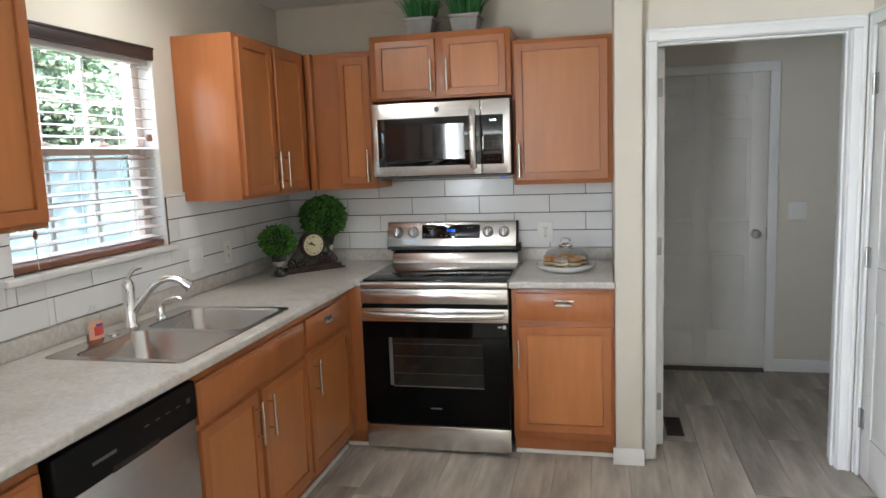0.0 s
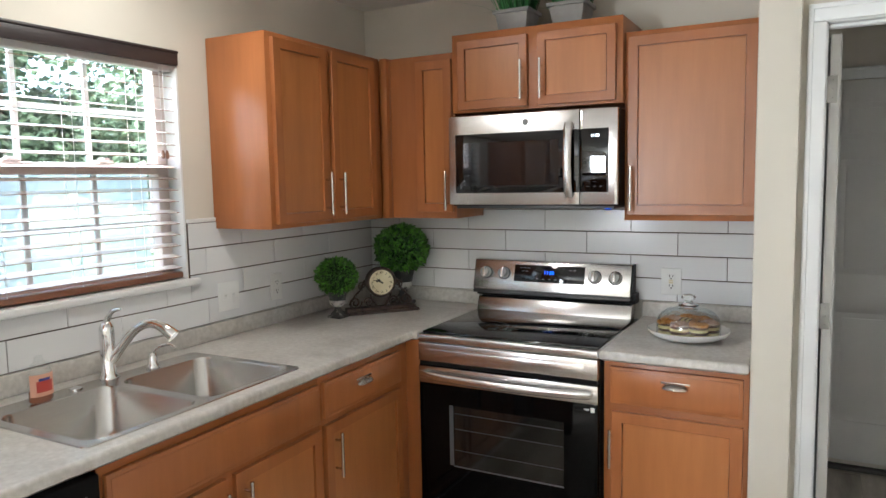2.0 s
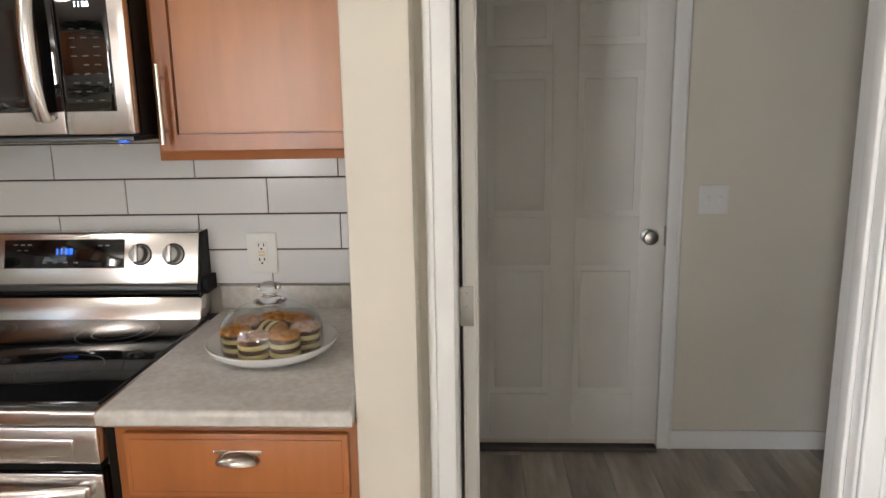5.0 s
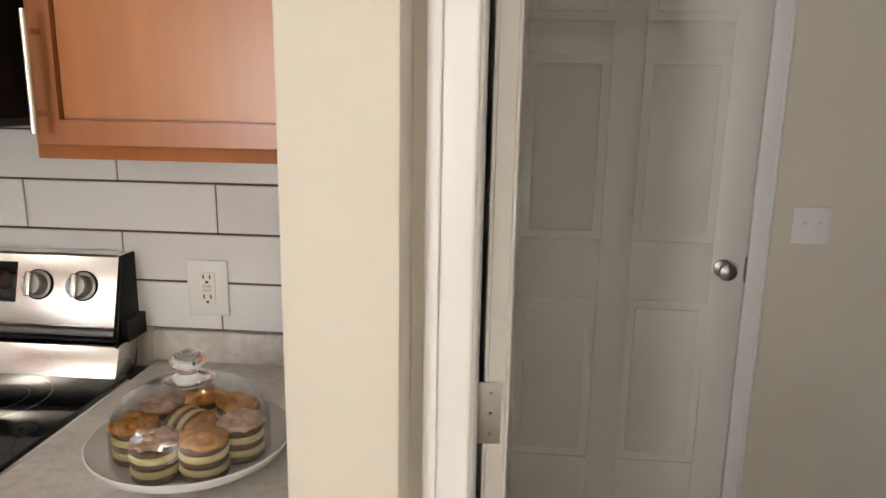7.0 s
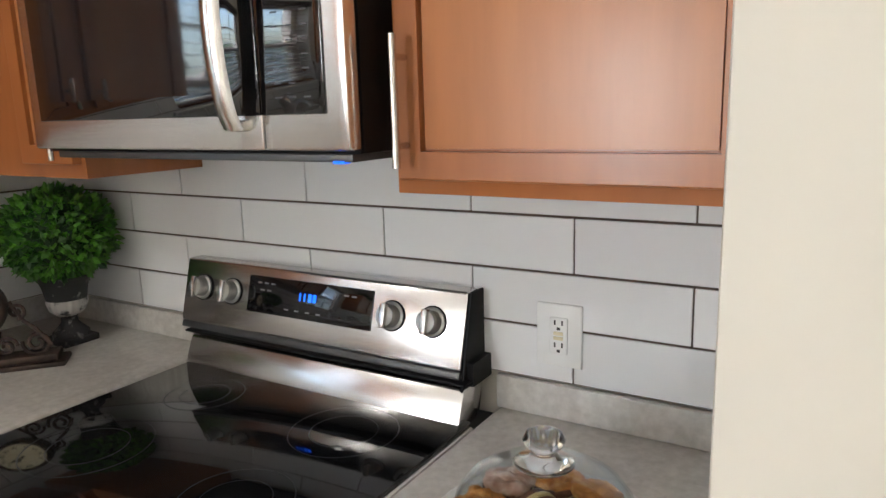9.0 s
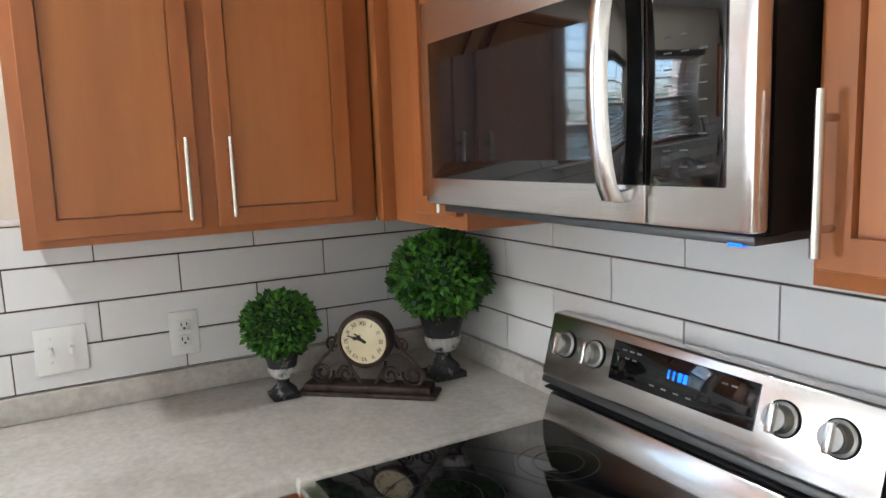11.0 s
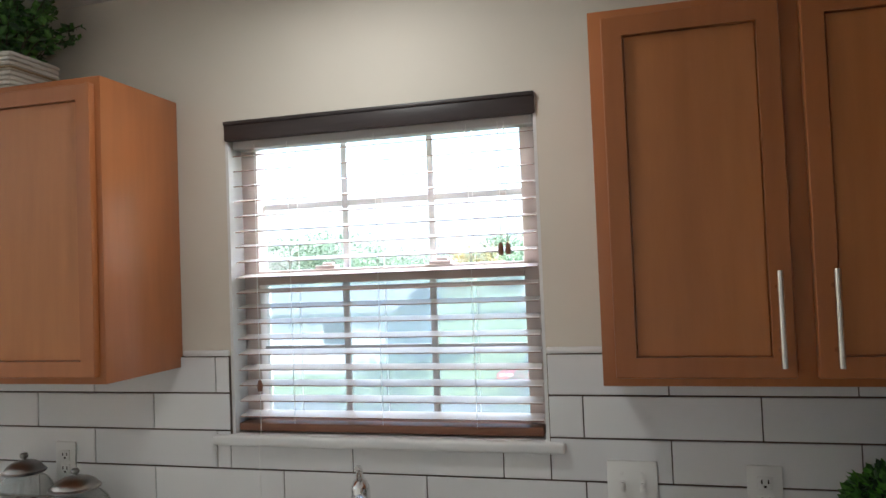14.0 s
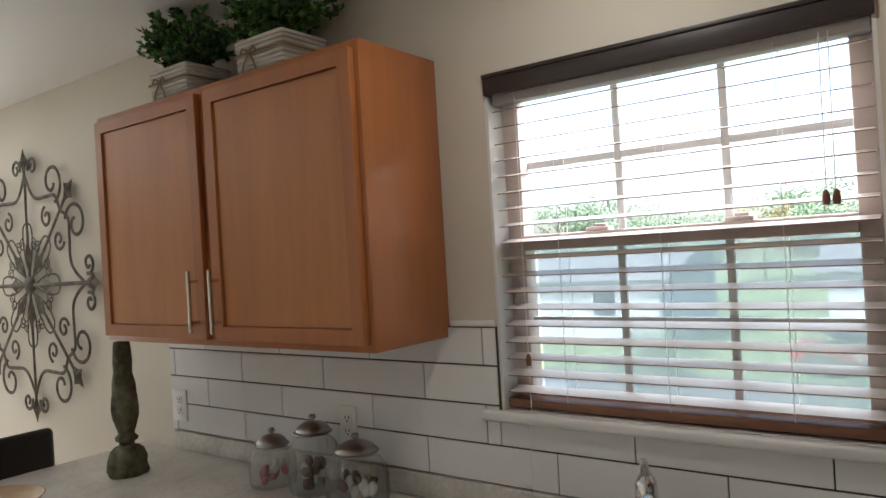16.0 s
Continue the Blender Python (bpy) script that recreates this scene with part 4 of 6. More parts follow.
for cx, cy, r in ((0.9, -0.5, 0.11), (1.27, -0.5, 0.09), (0.9, -0.24, 0.08), (1.27, -0.24, 0.1)):
    b = bmesh.new()
    for rr in (r, r * 0.62):
        steps = 40
        o = [b.verts.new((cx + (rr + 0.0016) * math.cos(2 * math.pi * k / steps), cy + (rr + 0.0016) * math.sin(2 * math.pi * k / steps), 0.9143)) for k in range(steps)]
        i = [b.verts.new((cx + rr * math.cos(2 * math.pi * k / steps), cy + rr * math.sin(2 * math.pi * k / steps), 0.9143)) for k in range(steps)]
        for k in range(steps):
            b.faces.new((o[k], o[(k + 1) % steps], i[(k + 1) % steps], i[k]))
    part("burner_ring", b, FAINT, glass_top)
# back guard: lower stainless step, dark gap, slanted control panel
b = boxed(ST0 + 0.008, ST1 - 0.006, -0.085, -0.012, 0.976, 1.02)
box(b, ST0 - 0.006, ST1 - 0.01, -0.115, -0.03, 0.984, 0.99, bevel=0.002)
part("vent_gap", b, BLACK, st, "black vent slot")


def slanted(b, x0, x1, y0, y1, z0, z1, lean, bevel=0.003):
    start = len(b.verts)
    box(b, x0, x1, y0, y1, z0, z1, bevel=bevel)
    b.verts.ensure_lookup_table()
    for v in b.verts[start:]:
        v.co.y += (v.co.z - 1.005) * lean
    return b


LEAN = 0.28
part("back_guard", slanted(bmesh.new(), ST0 - 0.002, ST1 - 0.016, -0.088, -0.01, 0.9, 0.975, 0.42, 0.006), STEEL, st, "slanted stainless back guard")
YP = -0.1
b = slanted(bmesh.new(), ST0 - 0.036, ST1 - 0.026, YP, -0.06, 1.006, 1.15, LEAN, 0.006)
panel = part("control_panel", b, STEEL, st, "slanted stainless control panel")
part("panel_base", slanted(bmesh.new(), ST0 - 0.034, ST1 - 0.028, YP + 0.002, -0.05, 0.99, 1.0055, LEAN), DARKGREY, st)
b = slanted(bmesh.new(), ST1 - 0.0255, ST1 - 0.02, YP + 0.006, -0.014, 0.91, 1.148, LEAN * 0.9, 0.001)
part("side_cap", b, BLACK, st, "black end cap")
part("display", slanted(bmesh.new(), 0.878, 1.224, YP - 0.0025, YP + 0.004, 1.052, 1.13, LEAN, 0.001), BLACKGLASS, panel, "black glass display")
b = bmesh.new()
for k, w in enumerate((0.004, 0.004, 0.009, 0.009)):
    slanted(b, 1.03 + k * 0.0125, 1.03 + k * 0.0125 + w, YP - 0.0034, YP - 0.0022, 1.09, 1.106, LEAN, 0)
part("clock_digits", b, BLUE, panel, "glowing blue clock digits")
for x, z in ((0.905, 1.115), (0.925, 1.115), (0.945, 1.115), (0.915, 1.1), (0.935, 1.1), (0.99, 1.066), (1.02, 1.066), (1.05, 1.066), (1.08, 1.066), (1.15, 1.112), (1.17, 1.112)):
    part("printed_mark", slanted(bmesh.new(), x, x + 0.012, YP - 0.0032, YP - 0.0024, z, z + 0.003, LEAN, 0), GREYMARK, panel)
turn = Matrix.Rotation(radians(90) - math.atan(LEAN), 4, "X")
for kx in (0.73, 0.825, 1.272, 1.366):
    kz = 1.088
    at = (kx, YP + (kz - 1.005) * LEAN - 0.001, kz)
    knob = part("knob", lathe(bmesh.new(), [(0.028, 0), (0.028, 0.004), (0.023, 0.006), (0.023, 0.024), (0.02, 0.028), (0.0001, 0.028)], at, 28, turn), HINGE, panel, "round steel knob")
    b = bmesh.new()
    box(b, -0.0065, 0.0065, -0.024, 0.024, 0.02, 0.038, bevel=0.003)
    bmesh.ops.transform(b, matrix=Matrix.Translation(at) @ turn, verts=b.verts[:])
    part("grip", b, STEEL, knob)
    b = lathe(bmesh.new(), [(0.031, 0), (0.031, 0.0012), (0.0001, 0.0012)], at, 28, turn)
    part("collar", b, BLACK, knob)

# ---- microwave ----
M0, M1, MZ0, MZ1, MY = 0.706, 1.456, 1.42, 1.817, -0.41
mw = thing("microwave", (1.095, -0.2, MZ0), "stainless over-the-range microwave with a dark glass door", "microwave")
part("body", boxed(M0 + 0.004, M1 - 0.004, MY + 0.028, -0.004, MZ0 + 0.006, MZ1 - 0.004, bevel=0.002), BLACK, mw)


def bowed(x0, x1, y_out, y_in, z0, z1, bevel):
    """A box that bows gently outward with the whole microwave front."""
    b = boxed(x0, x1, y_out, y_in, z0, z1, bevel=bevel)
    along = [e for e in b.edges if abs(e.verts[0].co.x - e.verts[1].co.x) > 0.02]
    bmesh.ops.subdivide_edges(b, edges=along, cuts=10, use_grid_fill=True)
    for v in b.verts:
        v.co.y -= bow(v.co.x)
    return b


def bow(x):
    return 0.004 * (1 - ((x - (M0 + M1) / 2) / ((M1 - M0) / 2)) ** 2)


SPLIT = 1.302
part("door", bowed(M0, SPLIT - 0.001, MY, MY + 0.028, MZ0 + 0.012, MZ1, 0.004), STEEL, mw, "stainless microwave door")
part("control_column", bowed(SPLIT + 0.001, M1, MY, MY + 0.028, MZ0 + 0.012, MZ1, 0.004), STEEL, mw)
part("door_glass", bowed(M0 + 0.034, SPLIT - 0.0015, MY - 0.003, MY + 0.001, 1.482, 1.737, 0.0015), MWGLASS, mw, "dark mirror-like door glass")
part("inner_window", bowed(M0 + 0.075, 1.215, MY - 0.0036, MY - 0.0028, 1.515, 1.7, 0.0), MWINNER, mw, "dark grey perforated window")
part("keypad", bowed(SPLIT + 0.0015, 1.42, MY - 0.003, MY + 0.001, 1.482, 1.737, 0.0015), MWGLASS, mw, "black glass keypad")
b = bmesh.new()
for k, w in enumerate((0.0025, 0.0025, 0.006, 0.006)):
    xk = 1.352 + k * 0.0085
    box(b, xk, xk + w, MY - 0.0042 - bow(xk), MY - 0.0032 - bow(xk), 1.703, 1.714)
part("clock_digits", b, LED, mw, "white glowing clock digits")
b = bmesh.new()
for r in range(9):
    for k in range(3):
        if (r * 3 + k) % 7 != 5:
            xk = 1.333 + k * 0.026
            box(b, xk, xk + 0.012, MY - 0.0038 - bow(xk), MY - 0.002 - bow(xk), 1.505 + r * 0.019, 1.507 + r * 0.019)
part("key_marks", b, FAINT, mw)
b = lathe(bmesh.new(), [(0.0135, 0), (0.0135, 0.0015), (0.0001, 0.0015)], (1.07, MY - bow(1.07), 1.777), 28, Matrix.Rotation(radians(90), 4, "X"))
part("badge", b, GREYPOT, mw, "round grey maker's disc")
b = bmesh.new()
pts, n = [], 14
for k in range(n + 1):
    f = k / n
    z = 1.462 + (1.765 - 1.462) * f
    pts.append([b.verts.new((1.2625 + dx, MY - 0.024 - 0.026 * math.sin(math.pi * f) ** 0.6 + dy, z)) for dx, dy in ((-0.018, 0.004), (-0.013, -0.004), (0, -0.0065), (0.013, -0.004), (0.018, 0.004), (0.012, 0.008), (-0.012, 0.008))])
for a_, c_ in zip(pts, pts[1:]):
    for j in range(7):
        b.faces.new((a_[j], a_[(j + 1) % 7], c_[(j + 1) % 7], c_[j]))
b.faces.new(pts[0][::-1])
b.faces.new(pts[-1])
for z in (1.468, 1.758):
    box(b, 1.25, 1.275, MY - 0.022, MY, z - 0.008, z + 0.008, bevel=0.002)
part("handle", b, STEEL, mw, "bowed stainless handle", smooth=60)
part("underside", boxed(M0 + 0.02, M1 - 0.02, MY + 0.03, -0.03, MZ0 - 0.006, MZ0 + 0.006, bevel=0.002), DARKGREY, mw)
b = boxed(1.4, 1.42, MY + 0.03, MY + 0.045, MZ0 - 0.008, MZ0 - 0.004)
part("night_light", b, BLUE, mw, "small blue light")
b = boxed(M1 - 0.004, M1 + 0.001, MY + 0.03, -0.01, MZ0 + 0.01, MZ1 - 0.004)
part("side_panel", b, BLACK, mw, "black side panel")

# ---- dishwasher ----
DW0, DW1 = -2.76, -2.156
dw = thing("dishwasher", (0.33, -2.46, 0), "stainless dishwasher with a black control panel", "dishwasher")
part("body", boxed(0.03, WX - 0.01, DW0 + 0.004, DW1 - 0.004, 0.1, 0.87), BLACK, dw)
part("door", boxed(WX - 0.01, WX + 0.022, DW0 + 0.003, DW1 - 0.003, 0.11, 0.735, bevel=0.005), DWSTEEL, dw, "brushed stainless door")
b = boxed(WX - 0.01, WX + 0.03, DW0 + 0.003, DW1 - 0.003, 0.738, 0.862, bevel=0.008, segments=3)
cp = part("control_panel", b, BLACK, dw, "glossy black control panel")
for y, w, z, hh in ((-2.63, 0.09, 0.79, 0.009), (-2.42, 0.02, 0.808, 0.004), (-2.37, 0.02, 0.808, 0.004), (-2.32, 0.02, 0.808, 0.004), (-2.27, 0.02, 0.808, 0.004), (-2.215, 0.02, 0.802, 0.016)):
    part("printed_mark", boxed(WX + 0.0295, WX + 0.031, y, y + w, z, z + hh), DIM, cp)
part("grip_recess", boxed(WX + 0.018, WX + 0.0315, -2.56, -2.36, 0.738, 0.756, bevel=0.003), SLOT, cp)
part("toe_panel", boxed(0.05, WX - 0.06, DW0 + 0.003, DW1 - 0.003, 0.0, 0.1), BLACK, dw)

# ---- sink and tap ----
sink = thing("kitchen_sink", ((SX0 + SX1) / 2, (SY0 + SY1) / 2, 0.74), "double-bowl stainless steel drop-in sink", "sink")


def rounded(x0, x1, y0, y1, r, z, n=5):
    pts = []
    for cx, cy, a0 in ((x1 - r, y1 - r, 0), (x0 + r, y1 - r, 90), (x0 + r, y0 + r, 180), (x1 - r, y0 + r, 270)):
        for k in range(n + 1):
            a = radians(a0 + 90 * k / n)
            pts.append((cx + r * math.cos(a), cy + r * math.sin(a), z))
    return pts


def loft(b, rings, cap=False):
    made = [[b.verts.new(p) for p in ring] for ring in rings]
    n = len(made[0])
    for a_, c_ in zip(made, made[1:]):
        for k in range(n):
            b.faces.new((a_[k], a_[(k + 1) % n], c_[(k + 1) % n], c_[k]))
    if cap:
        b.faces.new(made[-1])
    return made


MIDY = -1.765
bowls = ((0.185, 0.6, SY0 + 0.03, MIDY - 0.015), (0.185, 0.6, MIDY + 0.015, SY1 - 0.03))
b = bmesh.new()
edge = loft(b, [rounded(SX0, SX1, SY0, SY1, 0.025, 0.9145), rounded(SX0 + 0.002, SX1 - 0.002, SY0 + 0.002, SY1 - 0.002, 0.024, 0.9185), rounded(SX0 + 0.008, SX1 - 0.008, SY0 + 0.008, SY1 - 0.008, 0.02, 0.918)])[-1]
edges = [b.edges.get((edge[k], edge[(k + 1) % len(edge)])) for k in range(len(edge))]
for x0, x1, y0_, y1_ in bowls:
    ring = [b.verts.new(p) for p in rounded(x0, x1, y0_, y1_, 0.05, 0.918)]
    edges += [b.edges.new((ring[k], ring[(k + 1) % len(ring)])) for k in range(len(ring))]
bmesh.ops.triangle_fill(b, use_beauty=True, edges=edges)
part("rim", b, SINKSTEEL, sink, smooth=30)
for x0, x1, y0_, y1_ in bowls:
    b = bmesh.new()
    loft(b, [rounded(x0, x1, y0_, y1_, 0.05, 0.918), rounded(x0 + 0.004, x1 - 0.004, y0_ + 0.004, y1_ - 0.004, 0.05, 0.912), rounded(x0 + 0.012, x1 - 0.012, y0_ + 0.012, y1_ - 0.012, 0.055, 0.78), rounded(x0 + 0.04, x1 - 0.04, y0_ + 0.04, y1_ - 0.04, 0.05, 0.752), rounded(x0 + 0.1, x1 - 0.1, y0_ + 0.1, y1_ - 0.1, 0.04, 0.748)], cap=True)
    bowl = part("bowl", b, SINKSTEEL, sink, "brushed steel bowl", smooth=60)
    part("drain", lathe(bmesh.new(), [(0.045, 0), (0.045, 0.003), (0.036, 0.001), (0.03, -0.006), (0.0001, -0.006)], ((x0 + x1) / 2, (y0_ + y1_) / 2, 0.75), 24), CHROME, bowl)

tap = thing("kitchen_faucet", (0.12, -1.72, 0.918), "chrome single-lever pull-out kitchen faucet", "faucet")
FX, FY = 0.118, -1.725
b = lathe(bmesh.new(), [(0.032, 0.918), (0.031, 0.924), (0.024, 0.932), (0.0235, 1.03), (0.0245, 1.06), (0.023, 1.085), (0.015, 1.102), (0.0001, 1.106)], (FX, FY, 0), 24)
part("body", b, CHROME, tap, smooth=60)
b = bmesh.new()
d = Vector((0.93, 0.36, 0)).normalized()
base = Vector((FX, FY, 0))
path = curve_points([base + d * 0.012 + Vector((0, 0, 0.975)), base + d * 0.05 + Vector((0, 0, 1.022)), base + d * 0.1 + Vector((0, 0, 1.076)), base + d * 0.15 + Vector((0, 0, 1.098)), base + d * 0.195 + Vector((0, 0, 1.086)), base + d * 0.232 + Vector((0, 0, 1.058))], 6)
tube(b, path, 0.016, 16, [0.017 - 0.003 * math.sin(math.pi * k / (len(path) - 1)) + (0.006 * max(0, k / (len(path) - 1) - 0.75) * 4) for k in range(len(path))])
part("spout", b, CHROME, tap, smooth=60)
b = bmesh.new()
lever = curve_points([(FX, FY, 1.09), (FX + 0.008, FY + 0.002, 1.116), (FX + 0.026, FY + 0.008, 1.138), (FX + 0.058, FY + 0.014, 1.147)], 5)
tube(b, lever, 0.008, 12, [0.012 - 0.007 * k / (len(lever) - 1) for k in range(len(lever))])
part("lever", b, CHROME, tap, smooth=60)
b = lathe(bmesh.new(), [(0.02, 0.918), (0.02, 0.923), (0.011, 0.926), (0.0001, 0.93)], (0.14, -1.86, 0), 20)
solid("sink_hole_cover", b, CHROME, "small chrome hole cover on the sink rim", "sink fitting", smooth=60)
disp = thing("soap_dispenser", (0.145, -1.575, 0.918), "small chrome soap dispenser beside the faucet", "dispenser")
part("body", lathe(bmesh.new(), [(0.024, 0.918), (0.023, 0.926), (0.017, 0.932), (0.016, 0.958), (0.012, 0.968), (0.0001, 0.97)], (0.145, -1.575, 0), 20), CHROME, disp, smooth=60)
b = tube(bmesh.new(), curve_points([(0.145, -1.575, 0.962), (0.165, -1.567, 0.988), (0.2, -1.553, 0.998), (0.225, -1.545, 0.99)], 5), 0.006, 12)
part("nozzle", b, CHROME, disp, smooth=60)

bottle = thing("soap_bottle", (0.165, -1.985, 0.918), "small clear soap bottle with a red and pink label", "bottle")
BX, BY = 0.165, -1.985
b = lathe(bmesh.new(), [(0.03, 0.9186), (0.036, 0.925), (0.035, 0.95), (0.036, 0.975), (0.034, 1.01), (0.026, 1.03), (0.012, 1.044), (0.011, 1.056), (0.0001, 1.057)], (BX, BY, 0), 20)
for v in b.verts:
    v.co.x = BX + (v.co.x - BX) * 0.62
part("bottle", b, CLEAR, bottle, smooth=60)
b = lathe(bmesh.new(), [(0.028, 0.92), (0.0345, 0.926), (0.0335, 0.955), (0.0001, 0.955)], (BX, BY, 0), 20)
for v in b.verts:
    v.co.x = BX + (v.co.x - BX) * 0.6
part("soap", b, SOAP, bottle, "pink liquid soap", smooth=60)


def label_band(z0, z1, r, material, name, half=80):
    b = bmesh.new()
    rings = []
    for z in (z0, z1):
        rings.append([b.verts.new((BX + r * 0.64 * math.cos(a), BY + r * math.sin(a), z)) for a in [radians(-half + 2 * half * k / 16) for k in range(17)]])
    for k in range(16):
        b.faces.new((rings[0][k], rings[0][k + 1], rings[1][k + 1], rings[1][k]))
    part(name, b, material, bottle, smooth=60)


label_band(0.94, 1.005, 0.0369, LABELPINK, "label", 74)
label_band(0.952, 0.985, 0.0377, LABELRED, "label", 38)
label_band(0.985, 0.993, 0.0377, LABELBLUE, "label", 26)

# ---- outlets and switches ----


def wall_plate(face, u, w, z, wide, kind, label):
    t = thing("light_switch" if kind == "switch" else "power_outlet", spot(face, u, w, z), label, "switch" if kind == "switch" else "outlet")
    part("plate", rail(face, u - wide / 2, u + wide / 2, w, w + 0.006, z - 0.059, z + 0.059, 0.003), WHITEPLASTIC, t)
    if kind == "switch":
        for du in (-0.023, 0.023):
            b = rail(face, u + du - 0.006, u + du + 0.006, w + 0.006, w + 0.008, z - 0.013, z + 0.013, 0.0008)
            rail(face, u + du - 0.004, u + du + 0.004, w + 0.008, w + 0.018, z + 0.001, z + 0.01, 0.002, b)
            part("toggle", b, WHITEPLASTIC, t)
            for dz in (-0.03, 0.03):
                part("screw", rail(face, u + du - 0.003, u + du + 0.003, w + 0.006, w + 0.0072, z + dz - 0.003, z + dz + 0.003, 0.001), WHITEPLASTIC, t)
    elif kind == "buttoned outlet":
        s = part("insert", rail(face, u - 0.0168, u + 0.0168, w + 0.006, w + 0.0085, z - 0.034, z + 0.034, 0.0015), WHITEPLASTIC, t)
        for dz in (-0.021, 0.021):
            b = rail(face, u - 0.0085, u - 0.0055, w + 0.0085, w + 0.009, z + dz - 0.001, z + dz + 0.008)
            rail(face, u + 0.0055, u + 0.0085, w + 0.0085, w + 0.009, z + dz - 0.001, z + dz + 0.008, 0, b)
            rail(face, u - 0.003, u + 0.003, w + 0.0085, w + 0.009, z + dz - 0.01, z + dz - 0.005, 0, b)
            part("slots", b, SLOT, s)
        for dz in (-0.0045, 0.0045):
            part("button", rail(face, u - 0.009, u + 0.009, w + 0.0085, w + 0.0105, z + dz - 0.0032, z + dz + 0.0032, 0.0008), DIAL, s, "small cream test button")
    else:
        for dz in (-0.02, 0.02):
            s = part("socket", rail(face, u - 0.0165, u + 0.0165, w + 0.006, w + 0.0085, z + dz - 0.0145, z + dz + 0.0145, 0.002), WHITEPLASTIC, t)
            b = rail(face, u - 0.0085, u - 0.0055, w + 0.0085, w + 0.009, z + dz - 0.001, z + dz + 0.008)
            rail(face, u + 0.0055, u + 0.0085, w + 0.0085, w + 0.009, z + dz - 0.001, z + dz + 0.008, 0, b)
            rail(face, u - 0.003, u + 0.003, w + 0.0085, w + 0.009, z + dz - 0.01, z + dz - 0.005, 0, b)
            part("slots", b, SLOT, s)
    return t


TW = 0.0125
wall_plate("W", -1.08, TW, 1.082, 0.115, "switch", "double white toggle switch on the tiled wall")
wall_plate("W", -0.791, TW, 1.08, 0.075, "outlet", "white duplex outlet on the tiled wall")
wall_plate("W", -3.56, TW, 1.08, 0.09, "outlet", "white duplex outlet on the end of the tiled wall")
wall_plate("W", -2.685, TW, 1.09, 0.07, "outlet", "white duplex outlet behind the glass jars")
wall_plate("N", 1.597, TW, 1.077, 0.087, "buttoned outlet", "white outlet with test buttons beside the stove")
t = wall_plate("N", 0, 0, 0, 0.118, "switch", "double white toggle switch in the laundry passage")
t.matrix_basis = Matrix.Translation((3.17, LAUNDRY_Y - 0.001, 1.092))


# ---- corner decoration ----
def leaf_ball(b, centre, radius, count, size, seed, squash=1.0, uneven=0.05):
    rng = random.Random(seed)
    c = Vector(centre)
    for k in range(count):
        f = (k + 0.5) / count
        z = 1 - 2 * f
        a = k * 2.399963 + rng.uniform(-0.2, 0.2)
        n = Vector((math.cos(a) * math.sqrt(1 - z * z), math.sin(a) * math.sqrt(1 - z * z), z))
        p = c + Vector((n.x, n.y, n.z * squash)) * radius * rng.uniform(0.86 - uneven, 1.0 + uneven)
        d = (n + Vector([rng.uniform(-0.9, 0.9) for _ in range(3)])).normalized()
        add_leaf(b, p, d, size * rng.uniform(0.75, 1.25), rng)


def add_leaf(b, p, d, size, rng):
    side = d.orthogonal().normalized()
    side = (Matrix.Rotation(rng.uniform(0, 6.28), 3, d) @ side)
    up = d.cross(side)
    w = size * 0.32
    pts = [p, p + d * size * 0.5 + side * w + up * size * 0.06, p + d * size + up * size * 0.04, p + d * size * 0.5 - side * w + up * size * 0.06, p + d * size * 0.5 - up * size * 0.08]
    v = [b.verts.new(q) for q in pts]
    b.faces.new((v[0], v[1], v[4]))
    b.faces.new((v[1], v[2], v[4]))
    b.faces.new((v[2], v[3], v[4]))
    b.faces.new((v[3], v[0], v[4]))


def raw_part(name, b, material, parent):
    """Like part(), but keeps the faces as they are."""
    data = bpy.data.meshes.new(name)
    b.to_mesh(data)
    b.free()
    data.materials.append(material)
    ob = new(name, data)
    ob.parent = parent
    ob.matrix_parent_inverse = Matrix.Translation(-SEAT.get(parent.name, Vector()))
    return ob


